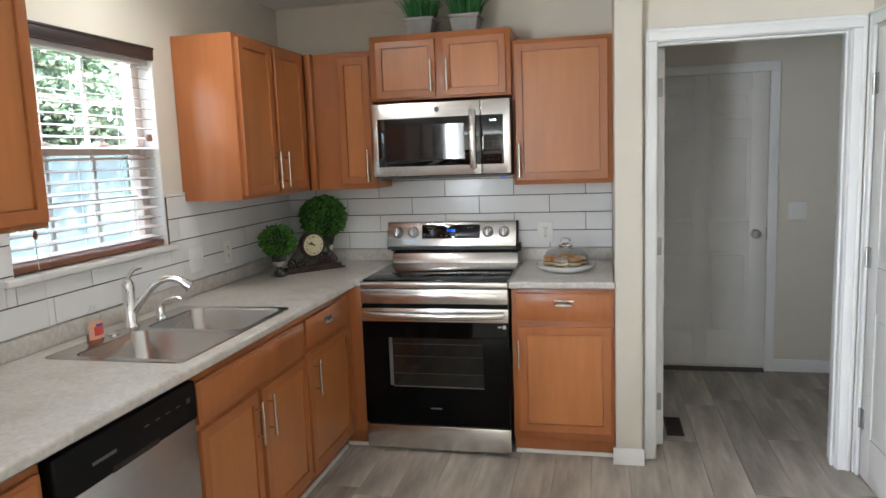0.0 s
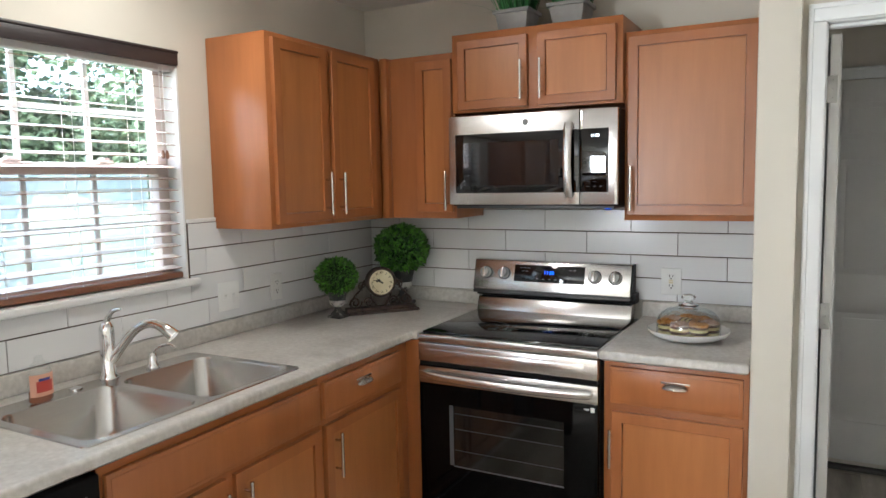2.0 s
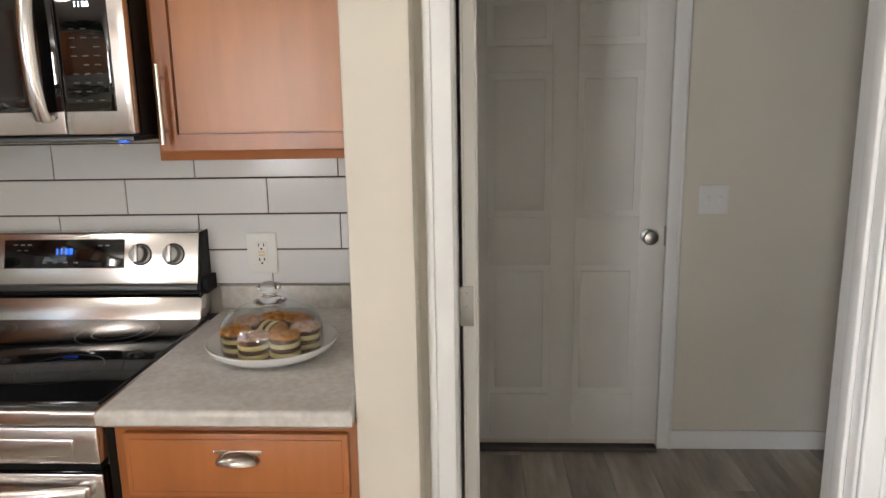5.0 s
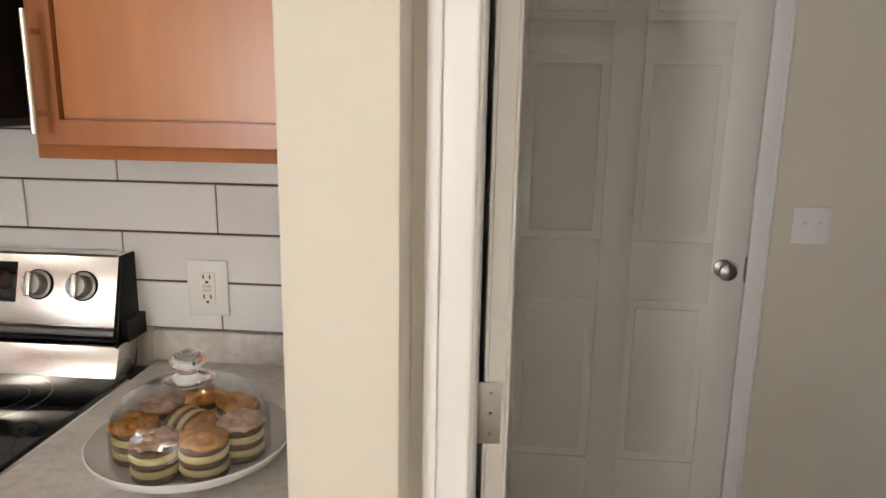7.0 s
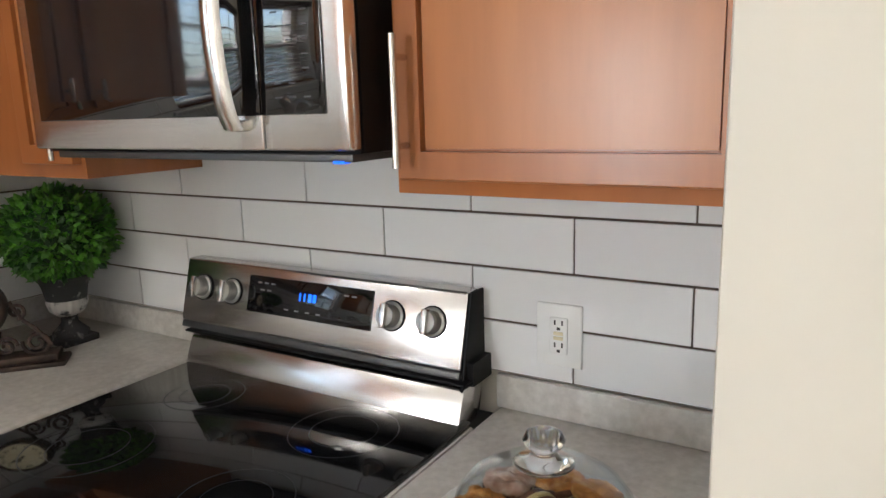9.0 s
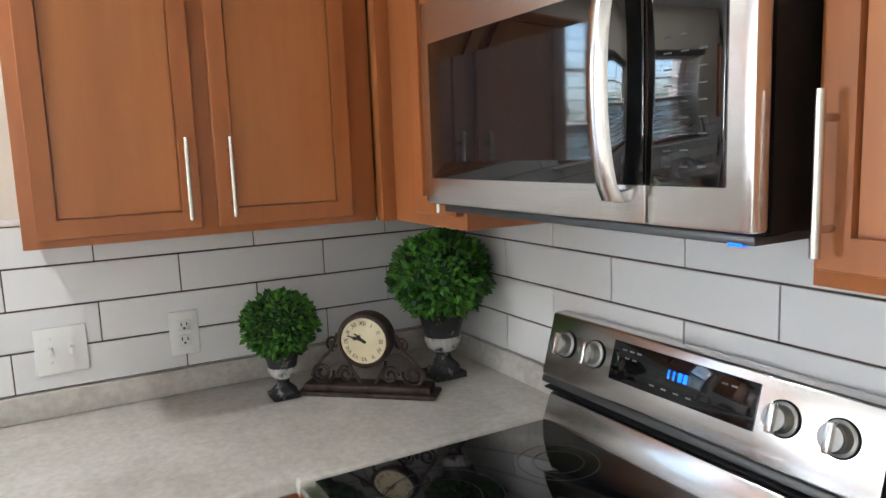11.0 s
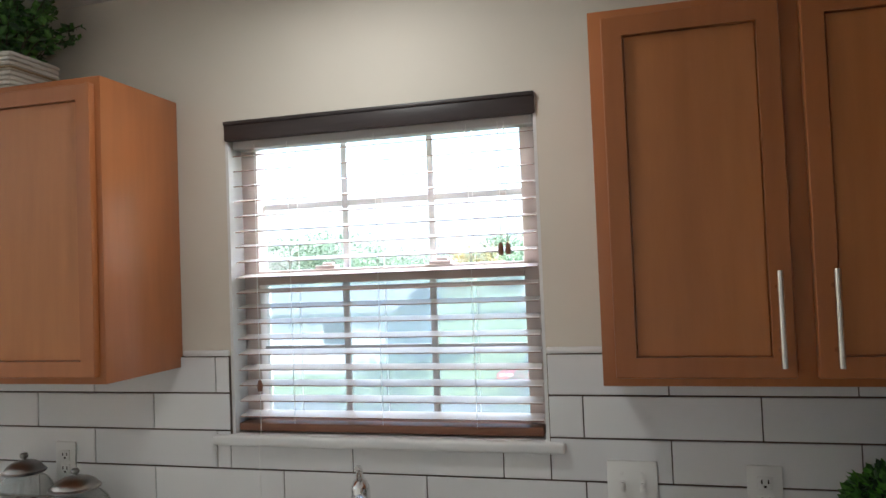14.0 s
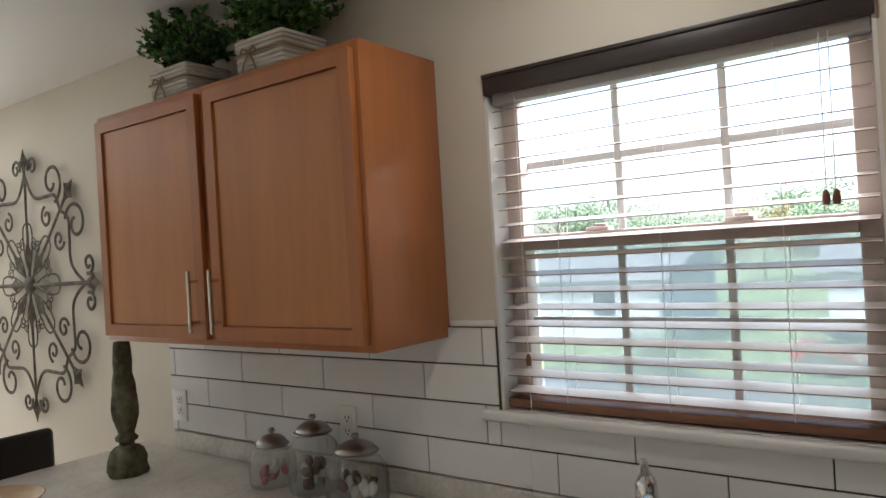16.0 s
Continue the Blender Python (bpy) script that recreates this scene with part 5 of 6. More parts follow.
def topiary(x, y, scale, ball_r, ball_z, pot_top, count, seed, label):
    t = thing("topiary", (x, y, 0.914), label, "topiary", "boxwood topiaries")
    z0, h = 0.914, pot_top - 0.914
    r = scale
    part("plinth", boxed(x - 0.036 * r, x + 0.036 * r, y - 0.036 * r, y + 0.036 * r, z0, z0 + h * 0.1, bevel=0.003), URN, t)
    part("foot", lathe(bmesh.new(), [(0.034 * r, z0 + h * 0.1), (0.034 * r, z0 + h * 0.16), (0.026 * r, z0 + h * 0.22), (0.016 * r, z0 + h * 0.3), (0.015 * r, z0 + h * 0.38), (0.022 * r, z0 + h * 0.42)], (x, y, 0), 28), URN, t, smooth=50)
    part("fluted_bowl", lathe(bmesh.new(), [(0.022 * r, z0 + h * 0.42), (0.033 * r, z0 + h * 0.5), (0.037 * r, z0 + h * 0.6), (0.0365 * r, z0 + h * 0.66)], (x, y, 0), 72, None, 0.03, 18), URNWHITE, t, "whitewashed fluted bowl", smooth=50)
    part("cup", lathe(bmesh.new(), [(0.037 * r, z0 + h * 0.66), (0.04 * r, z0 + h * 0.8), (0.046 * r, z0 + h * 0.96), (0.048 * r, z0 + h), (0.042 * r, z0 + h), (0.0001, z0 + h * 0.94)], (x, y, 0), 32), URN, t, smooth=50)
    # near-black ball paints the inner shade seen between the leaves
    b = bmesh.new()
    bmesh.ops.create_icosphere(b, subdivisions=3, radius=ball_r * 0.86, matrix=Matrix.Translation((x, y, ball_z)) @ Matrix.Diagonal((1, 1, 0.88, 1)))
    part("shade_core", b, CORE_SHADE, t)
    b = bmesh.new()
    leaf_ball(b, (x, y, ball_z), ball_r * 0.9, count, ball_r * 0.2, seed, 0.88, 0.09)
    raw_part("foliage", b, BOX_LEAF, t)
    return t


topiary(0.2, -0.585, 1.0, 0.094, 1.108, 1.04, 2000, 3, "small round boxwood topiary in a distressed black urn")
topiary(0.297, -0.16, 1.32, 0.132, 1.2, 1.092, 2900, 4, "large round boxwood topiary in a distressed black urn")

# mantel clock, standing across the corner
clock = thing("mantel_clock", (0.325, -0.4, 0.914), "round cream-faced clock on a scrolled dark iron stand", "clock")
CU, CV = Vector((-0.66, -0.75, 0)).normalized(), Vector((0.75, -0.66, 0)).normalized()
CM = Matrix(((CU.x, CV.x, 0, 0.315), (CU.y, CV.y, 0, -0.395), (0, 0, 1, 0.914), (0, 0, 0, 1)))


def on_clock(b):
    bmesh.ops.transform(b, matrix=CM, verts=b.verts[:])
    return b


b = boxed(-0.185, 0.185, -0.045, 0.035, 0, 0.012, bevel=0.003)
box(b, -0.17, 0.17, -0.036, 0.026, 0.012, 0.03, bevel=0.004)
part("base", on_clock(b), IRON, clock, "dark brown base")
fwd = Matrix.Rotation(radians(-90), 4, "X")
CZ = 0.148
b = lathe(bmesh.new(), [(0.06, -0.032), (0.07, -0.028), (0.073, -0.005), (0.073, 0.018), (0.069, 0.026), (0.062, 0.028), (0.059, 0.02), (0.0001, 0.02)], (0, 0, CZ), 48, fwd)
part("case", on_clock(b), IRON, clock, "dark round clock case", smooth=50)
b = lathe(bmesh.new(), [(0.0595, 0.0205), (0.0595, 0.022), (0.0001, 0.022)], (0, 0, CZ), 48, fwd)
dial = part("dial", on_clock(b), DIAL, clock, "cream clock dial")
for k, word in enumerate(("XII", "I", "II", "III", "IV", "V", "VI", "VII", "VIII", "IX", "X", "XI")):
    a = radians(90 - 30 * k)
    txt = bpy.data.curves.new("numeral", "FONT")
    txt.body, txt.size, txt.align_x, txt.align_y, txt.extrude = word, 0.016, "CENTER", "CENTER", 0.0002
    probe = bpy.data.objects.new("numeral", txt)
    data = bpy.data.meshes.new_from_object(probe)
    bpy.data.objects.remove(probe)
    data.materials.append(INK)
    m = Matrix.Translation((0, 0.0228, CZ)) @ Matrix.Rotation(radians(180), 4, "Z") @ Matrix.Rotation(radians(90), 4, "X") @ Matrix.Rotation(a - radians(90), 4, "Z") @ Matrix.Translation((0, 0.046, 0))
    data.transform(CM @ m)
    n_ob = new("numeral", data)
    n_ob.parent = dial
pointers = ((50, 0.03, 0.0035), (72, 0.044, 0.0025))
for deg, length, w in pointers:
    b = boxed(-w, w, 0.0232, 0.024, -0.008, length * 0.7)
    box(b, -w * 1.9, w * 1.9, 0.0232, 0.024, length * 0.45, length * 0.62)
    box(b, -w * 0.6, w * 0.6, 0.0232, 0.024, length * 0.7, length)
    bmesh.ops.transform(b, matrix=Matrix.Translation((0, 0, CZ)) @ Matrix.Rotation(radians(deg), 4, "Y") @ Matrix.Identity(4), verts=b.verts[:])
    part("pointer", on_clock(b), INK, dial)
part("pivot", on_clock(lathe(bmesh.new(), [(0.004, 0.022), (0.004, 0.026), (0.0001, 0.026)], (0, 0, CZ), 16, fwd)), INK, dial)
U, V = (1, 0, 0), (0, 0, 1)
for s in (-1, 1):
    def scroll(cx, cz, r0, r1, a0, a1, thick=0.0048, steps=30):
        b = bmesh.new()
        pts = [Vector((s * p.x, 0, p.z)) for p in arc((cx, 0, cz), r0, r1, a0, a1, U, V, steps)]
        tube(b, pts, thick, 8)
        part("scroll", on_clock(b), IRON, clock, smooth=60)
    scroll(0.125, 0.055, 0.032, 0.007, 170, 800)
    scroll(0.09, 0.135, 0.02, 0.005, -90, 420, 0.004)
    scroll(0.06, 0.052, 0.024, 0.006, 0, 560, 0.004)
    b = tube(bmesh.new(), curve_points([(s * 0.155, 0, 0.045), (s * 0.125, 0, 0.09), (s * 0.1, 0, 0.115), (s * 0.078, 0, 0.16)], 6), 0.0048, 8)
    part("stay", on_clock(b), IRON, clock, smooth=60)
    b = tube(bmesh.new(), curve_points([(s * 0.02, 0, 0.03), (s * 0.045, 0, 0.07), (s * 0.05, 0, 0.09)], 6), 0.0048, 8)
    part("stay", on_clock(b), IRON, clock, smooth=60)

# ---- cake plate with dome ----
PX, PY = 1.73, -0.4
plate = solid("cake_plate", lathe(bmesh.new(), [(0.0001, 0.9165), (0.08, 0.9165), (0.085, 0.914), (0.09, 0.916), (0.122, 0.924), (0.147, 0.94), (0.1535, 0.953), (0.151, 0.954), (0.144, 0.944), (0.122, 0.929), (0.095, 0.924), (0.0001, 0.923)], (PX, PY, 0), 56), PORCELAIN, "round white porcelain plate under a glass dome", "plate", smooth=60)
dome = thing("glass_dome", (PX, PY, 0.924), "clear glass cake dome with a round knob", "glass dome")
z0 = 0.9265
outer = [(0.118, z0), (0.1195, z0 + 0.004), (0.118, z0 + 0.012), (0.118, z0 + 0.045), (0.113, z0 + 0.062), (0.1, z0 + 0.078), (0.08, z0 + 0.089), (0.05, z0 + 0.096), (0.02, z0 + 0.099)]
outer = [(q, z0 + (z - z0) * 1.13) for q, z in outer]
b = lathe(bmesh.new(), outer + [(r - 0.0025, z - 0.0018) for r, z in outer[::-1]], (PX, PY, 0), 56)
bmesh.ops.delete(b, geom=[f for f in b.faces if len(f.verts) > 4], context="FACES_ONLY")
part("bell", b, DOMEGLASS, dome, smooth=60)
b = lathe(bmesh.new(), [(0.022, z0 + 0.013 + 0.0985), (0.034, z0 + 0.013 + 0.101), (0.039, z0 + 0.013 + 0.105), (0.034, z0 + 0.013 + 0.109), (0.02, z0 + 0.013 + 0.114), (0.015, z0 + 0.013 + 0.119), (0.016, z0 + 0.013 + 0.124), (0.024, z0 + 0.013 + 0.129), (0.027, z0 + 0.013 + 0.136), (0.023, z0 + 0.013 + 0.144), (0.012, z0 + 0.013 + 0.149), (0.0001, z0 + 0.013 + 0.15)], (PX, PY, 0), 40)
part("knob", b, THICK, dome, "thick clear glass knob", smooth=60)
rng = random.Random(8)


def pastry(x, y, z, tilt, crumb):
    t = thing("layered_pastry", (x, y, z), "small round layered cake with chocolate and cream bands" if crumb is CRUMB else "small round layered cake with a pale pink top", "pastry", "pastries on the plate")
    r, h = 0.0345, 0.0105
    for k in range(5):
        m_ = CHOC if k % 2 == 0 else CREAM
        rr = r + (0.0012 if k % 2 else 0)
        b = lathe(bmesh.new(), [(rr - 0.002, z + h * k), (rr, z + h * (k + 0.25)), (rr, z + h * (k + 0.75)), (rr - 0.002, z + h * (k + 1))], (x, y, 0), 20)
        part("layer", b, m_, t, smooth=50)
    b = bmesh.new()
    bmesh.ops.create_icosphere(b, subdivisions=3, radius=1, matrix=Matrix.Translation((x, y, z + h * 5 + 0.001)) @ Matrix.Diagonal((r * 1.0, r * 1.0, 0.009, 1)))
    for v in b.verts:
        q = noise.noise(v.co * 70) * 0.006 + noise.noise(v.co * 190) * 0.003
        v.co += (v.co - Vector((x, y, z + h * 5))).normalized() * q
    for v in b.verts:
        v.co.z += 0.5 * abs(noise.noise(v.co * 95 + Vector((3, 7, 1)))) * 0.012
    for k in range(9):
        a, d = rng.uniform(0, 6.283), 0.8 * r * math.sqrt(rng.random())
        s = rng.uniform(0.008, 0.013)
        bmesh.ops.create_icosphere(b, subdivisions=2, radius=s, matrix=Matrix.Translation((x + d * math.cos(a), y + d * math.sin(a), z + h * 5 + 0.009 - d * 0.25)) @ Matrix.Diagonal((1.2, 0.95, 0.9, 1)))
    for v in b.verts:
        v.co += Vector((noise.noise(v.co * 160), noise.noise(v.co * 160 + Vector((9, 2, 4))), noise.noise(v.co * 160 + Vector((1, 8, 5))))) * 0.0035
    part("crumb_top", b, crumb, t, smooth=80)
    if tilt:
        t.matrix_basis = Matrix.Translation((x, y, z + r)) @ pose(0, 0, 0, *tilt) @ Matrix.Translation((0, 0, -2.8 * h))
    return t


for k in range(7):
    a = radians(-105 + 51.43 * k)
    pastry(PX + 0.079 * math.cos(a), PY + 0.079 * math.sin(a), 0.9262, None, PINKCRUMB if k in (0, 2, 5) else CRUMB)
pastry(PX, PY, 0.9245, (90, 0, 62), CRUMB)


# ---- planters on the cabinets ----
def grass_pot(x, y, z, seed):
    t = thing("grass_planter", (x, y, z), "square grey ceramic pot of bright artificial grass", "planter", "grass planters")
    b = bmesh.new()
    rings = []
    for half, zz in ((0.062, 0), (0.064, 0.004), (0.076, 0.078), (0.085, 0.08), (0.086, 0.094), (0.083, 0.095), (0.076, 0.094), (0.074, 0.08)):
        rings.append(rounded(x - half, x + half, y - half, y + half, 0.006, z + zz, 2))
    made = loft(b, rings, cap=True)
    b.faces.new(made[0][::-1])
    part("pot", b, GREYPOT, t, smooth=40)
    rng = random.Random(seed)
    b = bmesh.new()
    for k in range(420):
        px, py = x + rng.uniform(-0.066, 0.066), y + rng.uniform(-0.066, 0.066)
        lean = Vector((px - x, py - y, 0)) * rng.uniform(0.3, 1.5) + Vector((rng.uniform(-0.03, 0.03), rng.uniform(-0.03, 0.03), 0))
        h = rng.uniform(0.11, 0.165)
        if k % 60 == 0:
            lean, h = lean * 2.2 + Vector((-0.06, 0, 0)), 0.05
        d = Vector((rng.uniform(-1, 1), rng.uniform(-1, 1), 0)).normalized() * 0.0026
        p0 = Vector((px, py, z + 0.078))
        p1, p2 = p0 + lean * 0.35 + Vector((0, 0, h * 0.6)), p0 + lean + Vector((0, 0, h))
        v = [b.verts.new(q) for q in (p0 - d, p0 + d, p1 + d * 0.8, p1 - d * 0.8, p2)]
        b.faces.new((v[0], v[1], v[2], v[3]))
        b.faces.new((v[3], v[2], v[4]))
    raw_part("grass", b, GRASS_BLADE, t)


grass_pot(0.957, -0.21, 2.182, 21)
grass_pot(1.205, -0.21, 2.182, 22)


def leafy_pot(x, y, seed, label):
    z = UP1
    t = thing("leafy_planter", (x, y, z), label, "planter", "leafy planters")
    b = bmesh.new()
    rings = []
    hx, hy = 0.08, 0.095
    n = 9
    for k in range(n):
        g = 1 + 0.06 * k / n
        for off, f in ((0.0, 0.0), (0.004, 0.25), (0.004, 0.75), (0.0, 1.0)):
            rings.append(rounded(x - hx * g - off, x + hx * g + off, y - hy * g - off, y + hy * g + off, 0.012, z + 0.002 + 0.013 * (k + f), 2))
    top_z = z + 0.002 + 0.013 * n
    rings.append(rounded(x - hx, x + hx, y - hy, y + hy, 0.01, top_z, 2))
    rings.append(rounded(x - hx, x + hx, y - hy, y + hy, 0.01, top_z - 0.02, 2))
    made = loft(b, rings, cap=True)
    b.faces.new(made[0][::-1])
    part("pot", b, WHITEPOT, t, smooth=40)
    zt = z + 0.075
    b = bmesh.new()
    loop = rounded(x - hx - 0.009, x + hx + 0.009, y - hy - 0.01, y + hy + 0.01, 0.012, zt, 3)
    tube(b, loop + loop[:1], 0.0035, 6)
    part("twine", b, TWINE, t)
    fx = x + hx + 0.013
    b = bmesh.new()
    for s in (-1, 1):
        tube(b, curve_points([(fx, y - 0.03, zt), (fx + 0.004, y - 0.03 + s * 0.022, zt + 0.012), (fx + 0.004, y - 0.03 + s * 0.03, zt - 0.002), (fx, y - 0.03, zt)], 5), 0.003, 6)
        tube(b, curve_points([(fx, y - 0.03, zt), (fx + 0.003, y - 0.03 + s * 0.02, zt - 0.03), (fx + 0.002, y - 0.03 + s * 0.034, zt - 0.062)], 5), 0.003, 6)
    part("bow", b, TWINE, t, "twine bow")
    rng = random.Random(seed)
    stems, b = bmesh.new(), bmesh.new()
    for k in range(85):
        a, spread_ = rng.uniform(0, 6.283), rng.uniform(0.1, 1.0)
        p0 = Vector((x + math.cos(a) * 0.05 * spread_, y + math.sin(a) * 0.06 * spread_, top_z - 0.02))
        tip = Vector((x + math.cos(a) * 0.16 * spread_, y + math.sin(a) * 0.22 * spread_, top_z + 0.02 + rng.uniform(0.02, 0.19) * (1.15 - 0.55 * spread_)))
        tip.x = max(tip.x, 0.03)
        mid = (p0 + tip) / 2 + Vector((0, 0, 0.03))
        pts = curve_points([p0, mid, tip], 5)
        tube(stems, pts, 0.0015, 4)
        for q in pts[2:]:
            for _ in range(3):
                d = (Vector((rng.uniform(-1, 1), rng.uniform(-1, 1), rng.uniform(-0.4, 0.9)))).normalized()
                add_leaf(b, q, d, rng.uniform(0.02, 0.034), rng)
    raw_part("stem", stems, TWIG, t)
    raw_part("foliage", b, FOREST_LEAF, t)


leafy_pot(0.16, -3.17, 31, "whitewashed ribbed planter with a twine bow and dense foliage")
leafy_pot(0.16, -2.725, 32, "whitewashed ribbed planter with a twine bow and bright bushy foliage")


# ---- glass jars ----
def glass_jar(x, y, r, h, label, fill):
    t = thing("glass_jar", (x, y, 0.914), label, "jar", "glass jars")
    z = 0.9145
    prof = [(r * 0.9, z), (r * 0.98, z + h * 0.05), (r, z + h * 0.2), (r, z + h * 0.52), (r * 0.98, z + h * 0.66), (r * 0.9, z + h * 0.78), (r * 0.74, z + h * 0.88), (r * 0.58, z + h * 0.93), (r * 0.58, z + h)]
    b = lathe(bmesh.new(), prof, (x, y, 0), 160, None, 0.045, 20)
    bmesh.ops.delete(b, geom=[f for f in b.faces if len(f.verts) > 4 and f.calc_center_median().z > z + h * 0.5], context="FACES_ONLY")
    part("jar", b, JARGLASS, t, "ribbed clear glass jar", smooth=80)
    lid = part("lid", lathe(bmesh.new(), [(r * 0.7, z + h - 0.003), (r * 0.76, z + h), (r * 0.77, z + h + 0.002), (r * 0.75, z + h + 0.0045), (r * 0.69, z + h + 0.006), (r * 0.67, z + h + 0.01), (r * 0.57, z + h + 0.02), (r * 0.37, z + h + 0.029), (r * 0.14, z + h + 0.033), (0.0001, z + h + 0.034)], (x, y, 0), 40), PEWTER, t, "domed pewter lid", smooth=50)
    part("knob", lathe(bmesh.new(), [(0.006, z + h + 0.032), (0.005, z + h + 0.037), (0.01, z + h + 0.04), (0.0115, z + h + 0.046), (0.008, z + h + 0.052), (0.0001, z + h + 0.053)], (x, y, 0), 20), PEWTER, lid, smooth=60)
    rng = random.Random(int(r * 1e4) + fill)
    for k in range(17):
        b = bmesh.new()
        a, q = rng.uniform(0, 6.28), rng.uniform(0, r * 0.58)
        at = Vector((x + q * math.cos(a), y + q * math.sin(a), z + 0.016 + rng.uniform(0, h * 0.4)))
        bmesh.ops.create_icosphere(b, subdivisions=2, radius=r * 0.22, matrix=Matrix.Translation(at) @ pose(0, 0, 0, rng.uniform(0, 90), rng.uniform(0, 90), rng.uniform(0, 90)) @ Matrix.Diagonal((1.2, 0.75, 0.7, 1)))
        part("sweet", b, ((CANDY, CANDY, PAPER), (CHOC, CHOC, PAPER), (PAPER, CHOC, GOLD))[fill][k % 3], t, "wrapped sweets", smooth=50)
    return t


glass_jar(0.13, -2.905, 0.07, 0.12, "small ribbed glass jar of pink sweets with a pewter lid", 0)
glass_jar(0.112, -2.738, 0.075, 0.172, "tall ribbed glass jar with a pewter lid", 1)
glass_jar(0.13, -2.55, 0.086, 0.14, "wide ribbed glass jar of wrapped sweets with a pewter lid", 2)

# ---- dining side: candlestick, bowl, stool, wall art ----
cz = 0.9145
prof = [(0.07, 0), (0.074, 0.008), (0.072, 0.022), (0.068, 0.03), (0.066, 0.05), (0.055, 0.078), (0.04, 0.092), (0.024, 0.098), (0.024, 0.106), (0.036, 0.112), (0.038, 0.122), (0.03, 0.13), (0.026, 0.136), (0.034, 0.155), (0.044, 0.19), (0.047, 0.22), (0.042, 0.26), (0.04, 0.262), (0.04, 0.3), (0.034, 0.34), (0.033, 0.38), (0.028, 0.43), (0.026, 0.445), (0.0001, 0.446)]
stick = thing("candlestick", (0.285, -3.462, cz), "tall carved mossy green wooden candlestick", "candlestick")
for piece, lo, hi in (("base", 0, 8), ("collar", 8, 14), ("shaft", 14, len(prof))):
    b = lathe(bmesh.new(), [(r * 0.92, cz + h) for r, h in prof[max(0, lo - 1):hi]], (0.285, -3.462, 0), 40)
    for v in b.verts:
        d = Vector((v.co.x - 0.285, v.co.y + 3.462, 0))
        a = math.atan2(d.y, d.x)
        v.co += d * (0.05 * math.cos(6 * a + v.co.z * 40) + noise.noise(v.co * 30) * 0.12)
    part(piece, b, STONEGREEN, stick, smooth=60)

prof = [(0.0001, 0), (0.06, 0), (0.075, 0.004), (0.12, 0.03), (0.14, 0.052), (0.135, 0.054), (0.11, 0.034), (0.06, 0.012), (0.0001, 0.01)]
solid("wooden_bowl", lathe(bmesh.new(), [(r, cz + h) for r, h in prof], (0.72, -3.42, 0), 44), PALEWOOD, "shallow pale wooden bowl on the counter", "bowl", smooth=60)

stool = thing("bar_stool", (0.62, -4.12, 0), "bar stool with a black leather seat and back", "stool")
SXc, SYc = 0.6, -4.12
part("seat", boxed(SXc - 0.2, SXc + 0.2, SYc - 0.2, SYc + 0.2, 0.6, 0.68, bevel=0.025, segments=3), LEATHER, stool)
b = boxed(SXc - 0.29, SXc + 0.24, SYc + 0.16, SYc + 0.205, 0.79, 1.03, bevel=0.02, segments=3)
part("backrest", b, LEATHER, stool, "padded black leather backrest")
for sx in (-0.17, 0.17):
    for sy in (-0.17, 0.17):
        part("leg", tube(bmesh.new(), [(SXc + sx, SYc + sy, 0.61), (SXc + sx * 1.2, SYc + sy * 1.2, 0)], 0.014, 10), IRON, stool)
    part("back_post", tube(bmesh.new(), [(SXc + sx, SYc + 0.18, 0.66), (SXc + sx, SYc + 0.182, 0.84)], 0.012, 10), IRON, stool)

AY, AZ, AXO = -4.709, 1.556, 0.028
art = thing("iron_wall_art", (0.02, AY, 0.92), "large scrolled wrought-iron wall ornament", "wall art")
U2, V2 = (0, 1, 0), (0, 0, 1)


def art_bar(points, thick=0.009, name="scroll", flat=0.5):
    thick *= 1.15
    b = tube(bmesh.new(), points, thick, 8)
    for v in b.verts:
        v.co.x = AXO + (v.co.x - AXO) * flat
    part(name, b, ARTIRON, art, smooth=60)


def art_pt(a, r):
    return Vector((AXO, AY + r * math.cos(radians(a)), AZ + r * math.sin(radians(a))))


def art_curl(centre_a, centre_r, r0, r1, a0, a1, thick=0.008):
    c = art_pt(centre_a, centre_r)
    art_bar(arc(c, r0, r1, a0, a1, U2, V2, 30), thick)


